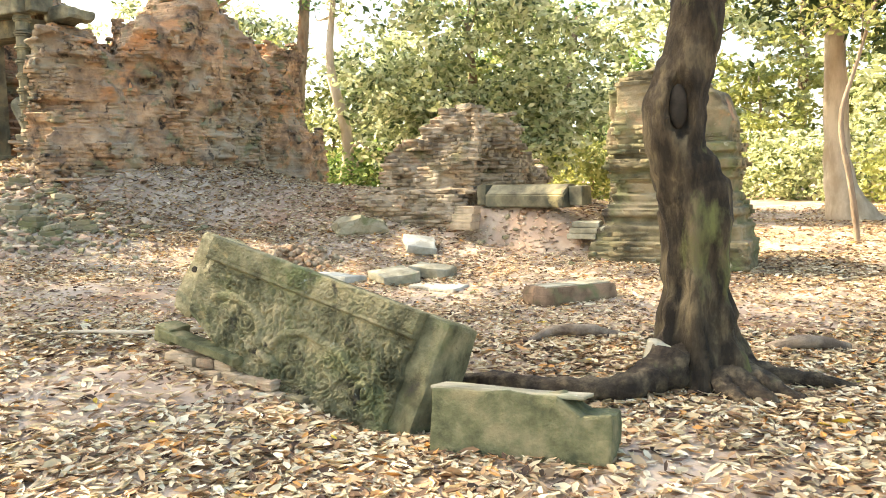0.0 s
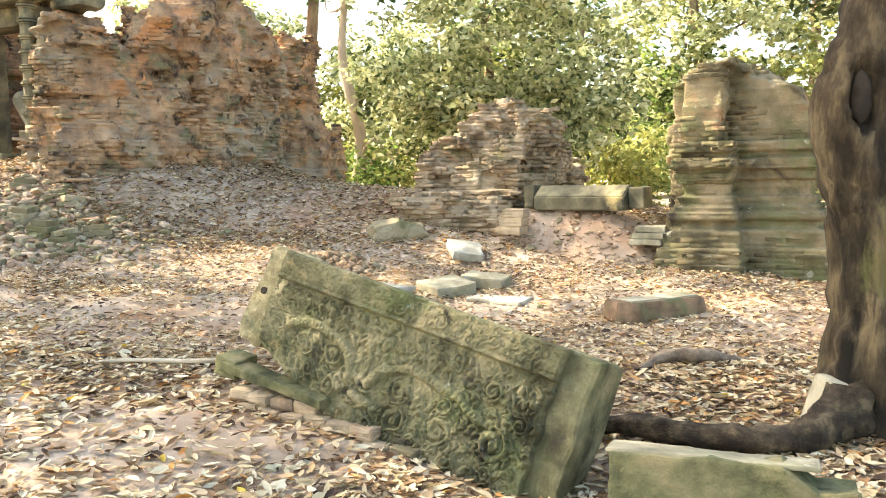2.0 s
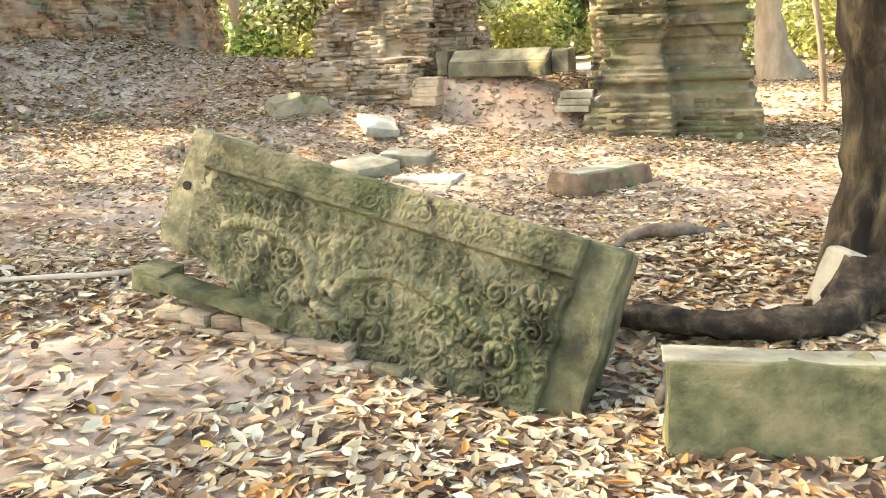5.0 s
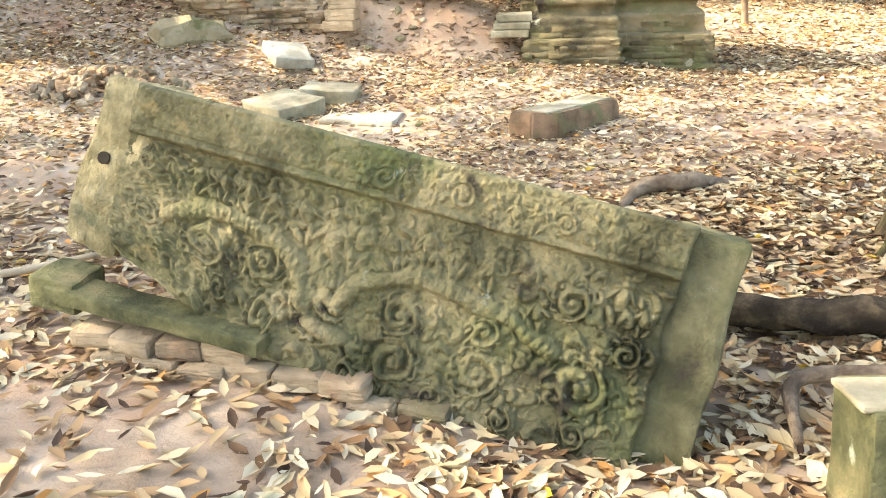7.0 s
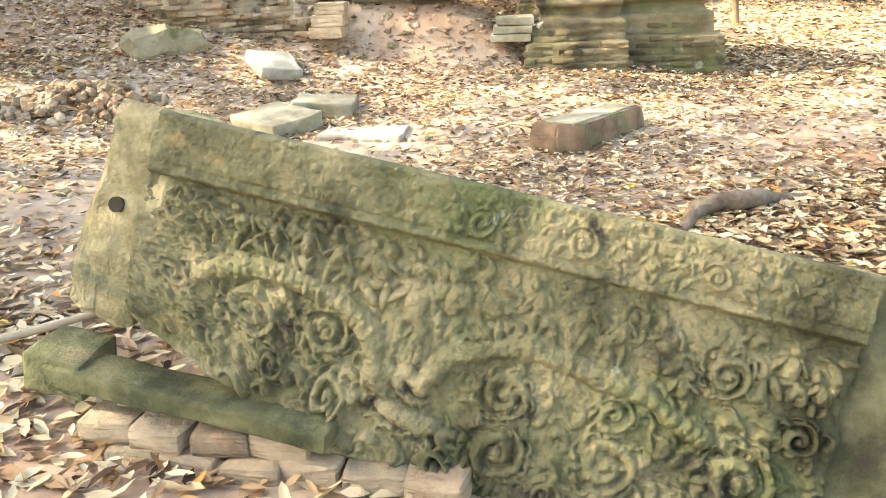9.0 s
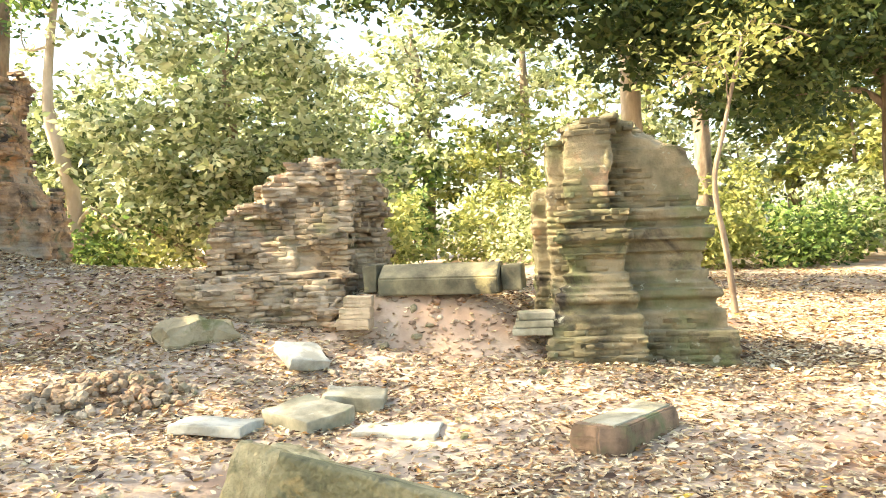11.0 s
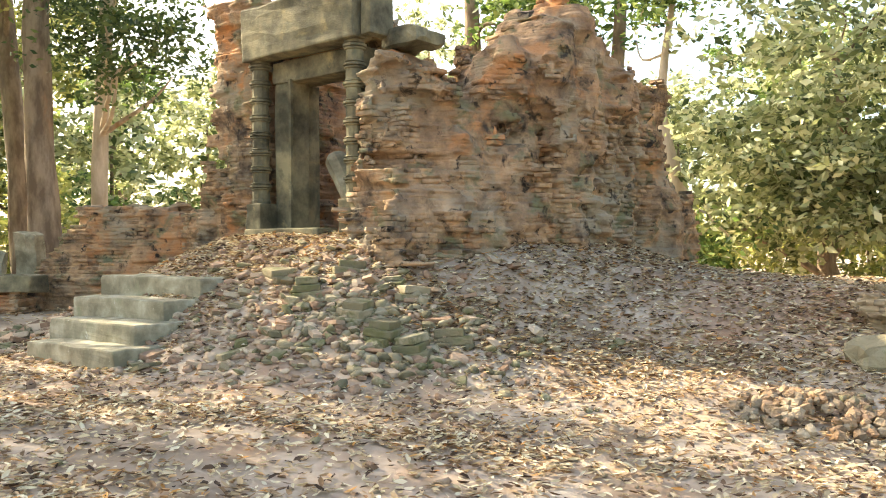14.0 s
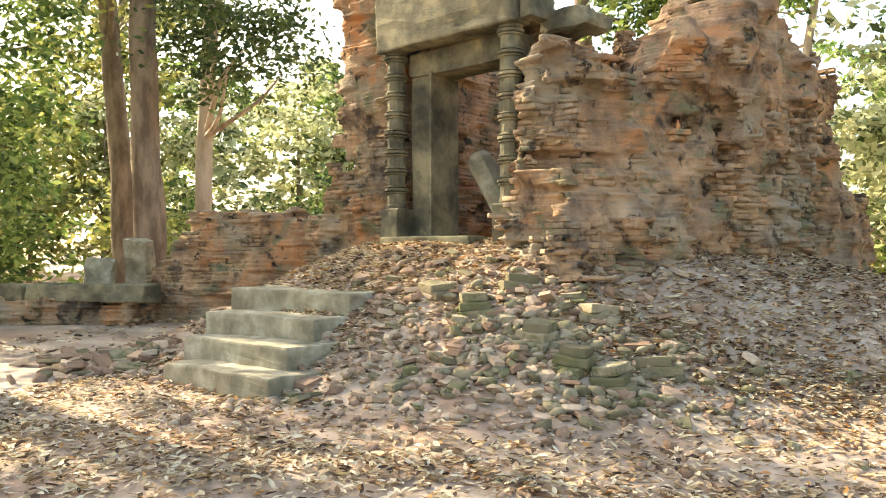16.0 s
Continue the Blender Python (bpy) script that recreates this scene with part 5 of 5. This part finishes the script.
def trail(x, y):
    """How bare the ground is, 0 to 1: the trodden trail and the bank under the gate."""
    t_ = 7.9 + 0.05 * (x + 3) + 0.25 * np.sin(x * 0.9)
    bare = np.exp(-((y - t_) / 1.1) ** 2) * step01((-0.6 - x) / 1.2)
    bare = np.maximum(bare, 0.8 * np.exp(-((x + 9.5) ** 2 / 5 + (y - 8.3) ** 2 / 2.0)))
    bare = np.maximum(bare, 0.2 * np.exp(-((x - 0.9) ** 2 / 1.4 + (y - 10.6) ** 2 / 0.5)))
    bare = np.maximum(bare, 0.55 * np.exp(-((x + 7.2) ** 2 / 4.5 + (y - 11.2) ** 2 / 1.2)))
    return np.maximum(bare, 0.85 * np.exp(-((x + 2.0) ** 2 / 0.9 + (y - 4.35) ** 2 / 0.45)))


def scatter(x0, x1, y0, y1, keep_bare=0.15):
    patch = field(77, 0.7)
    def place(rng_, n):
        xs, ys = np.empty(0), np.empty(0)
        while len(xs) < n:
            x, y = rng_.uniform(x0, x1, n * 2), rng_.uniform(y0, y1, n * 2)
            p = (0.62 + 0.5 * patch(x, y, 0 * x)) * (1 - (1 - keep_bare) * trail(x, y))
            ok = rng_.random(n * 2) < p
            xs, ys = np.concatenate([xs, x[ok]]), np.concatenate([ys, y[ok]])
        return xs[:n], ys[:n]
    return place


litter("leaf_litter", 34000, scatter(-4.5, 4.8, 1.8, 6.2), 0.092, m_litter, "thick litter of dry tan and brown leaves", 1)
litter("leaf_litter", 52000, scatter(-11, 6, 5.8, 12.0), 0.074, m_litter, "dry tan and brown leaves on the slope", 2)
litter("leaf_litter", 18000, scatter(-14, 13, 11.5, 24.0), 0.115, m_litter, "dry leaves round the mounds", 3)
litter("leaf_litter", 16000, scatter(-13, -4.0, 5.0, 9.0), 0.074, m_litter, "dry leaves beside the trail", 4)
litter("leaf_litter", 13000, scatter(4.0, 13, 3.0, 12.0), 0.10, m_litter, "dry leaves under the trees", 5)
litter("leaf_litter", 38000, scatter(-11, 4, 11.2, 16.0), 0.078, m_litter, "dry leaves on the mounds", 7)
litter("leaf_litter", 3000, scatter(-7, 5, -4.0, 2.0), 0.10, m_litter, "dry leaves along the trail", 8)
litter("leaf_litter", 12000, scatter(4, 17, 8, 23), 0.12, m_litter, "dry leaves beyond the gate", 9)
litter("yellow_leaves", 90, scatter(-4, 4, 1.5, 7), 0.10, m_yellow, "scattered fresh yellow fallen leaves", 6)
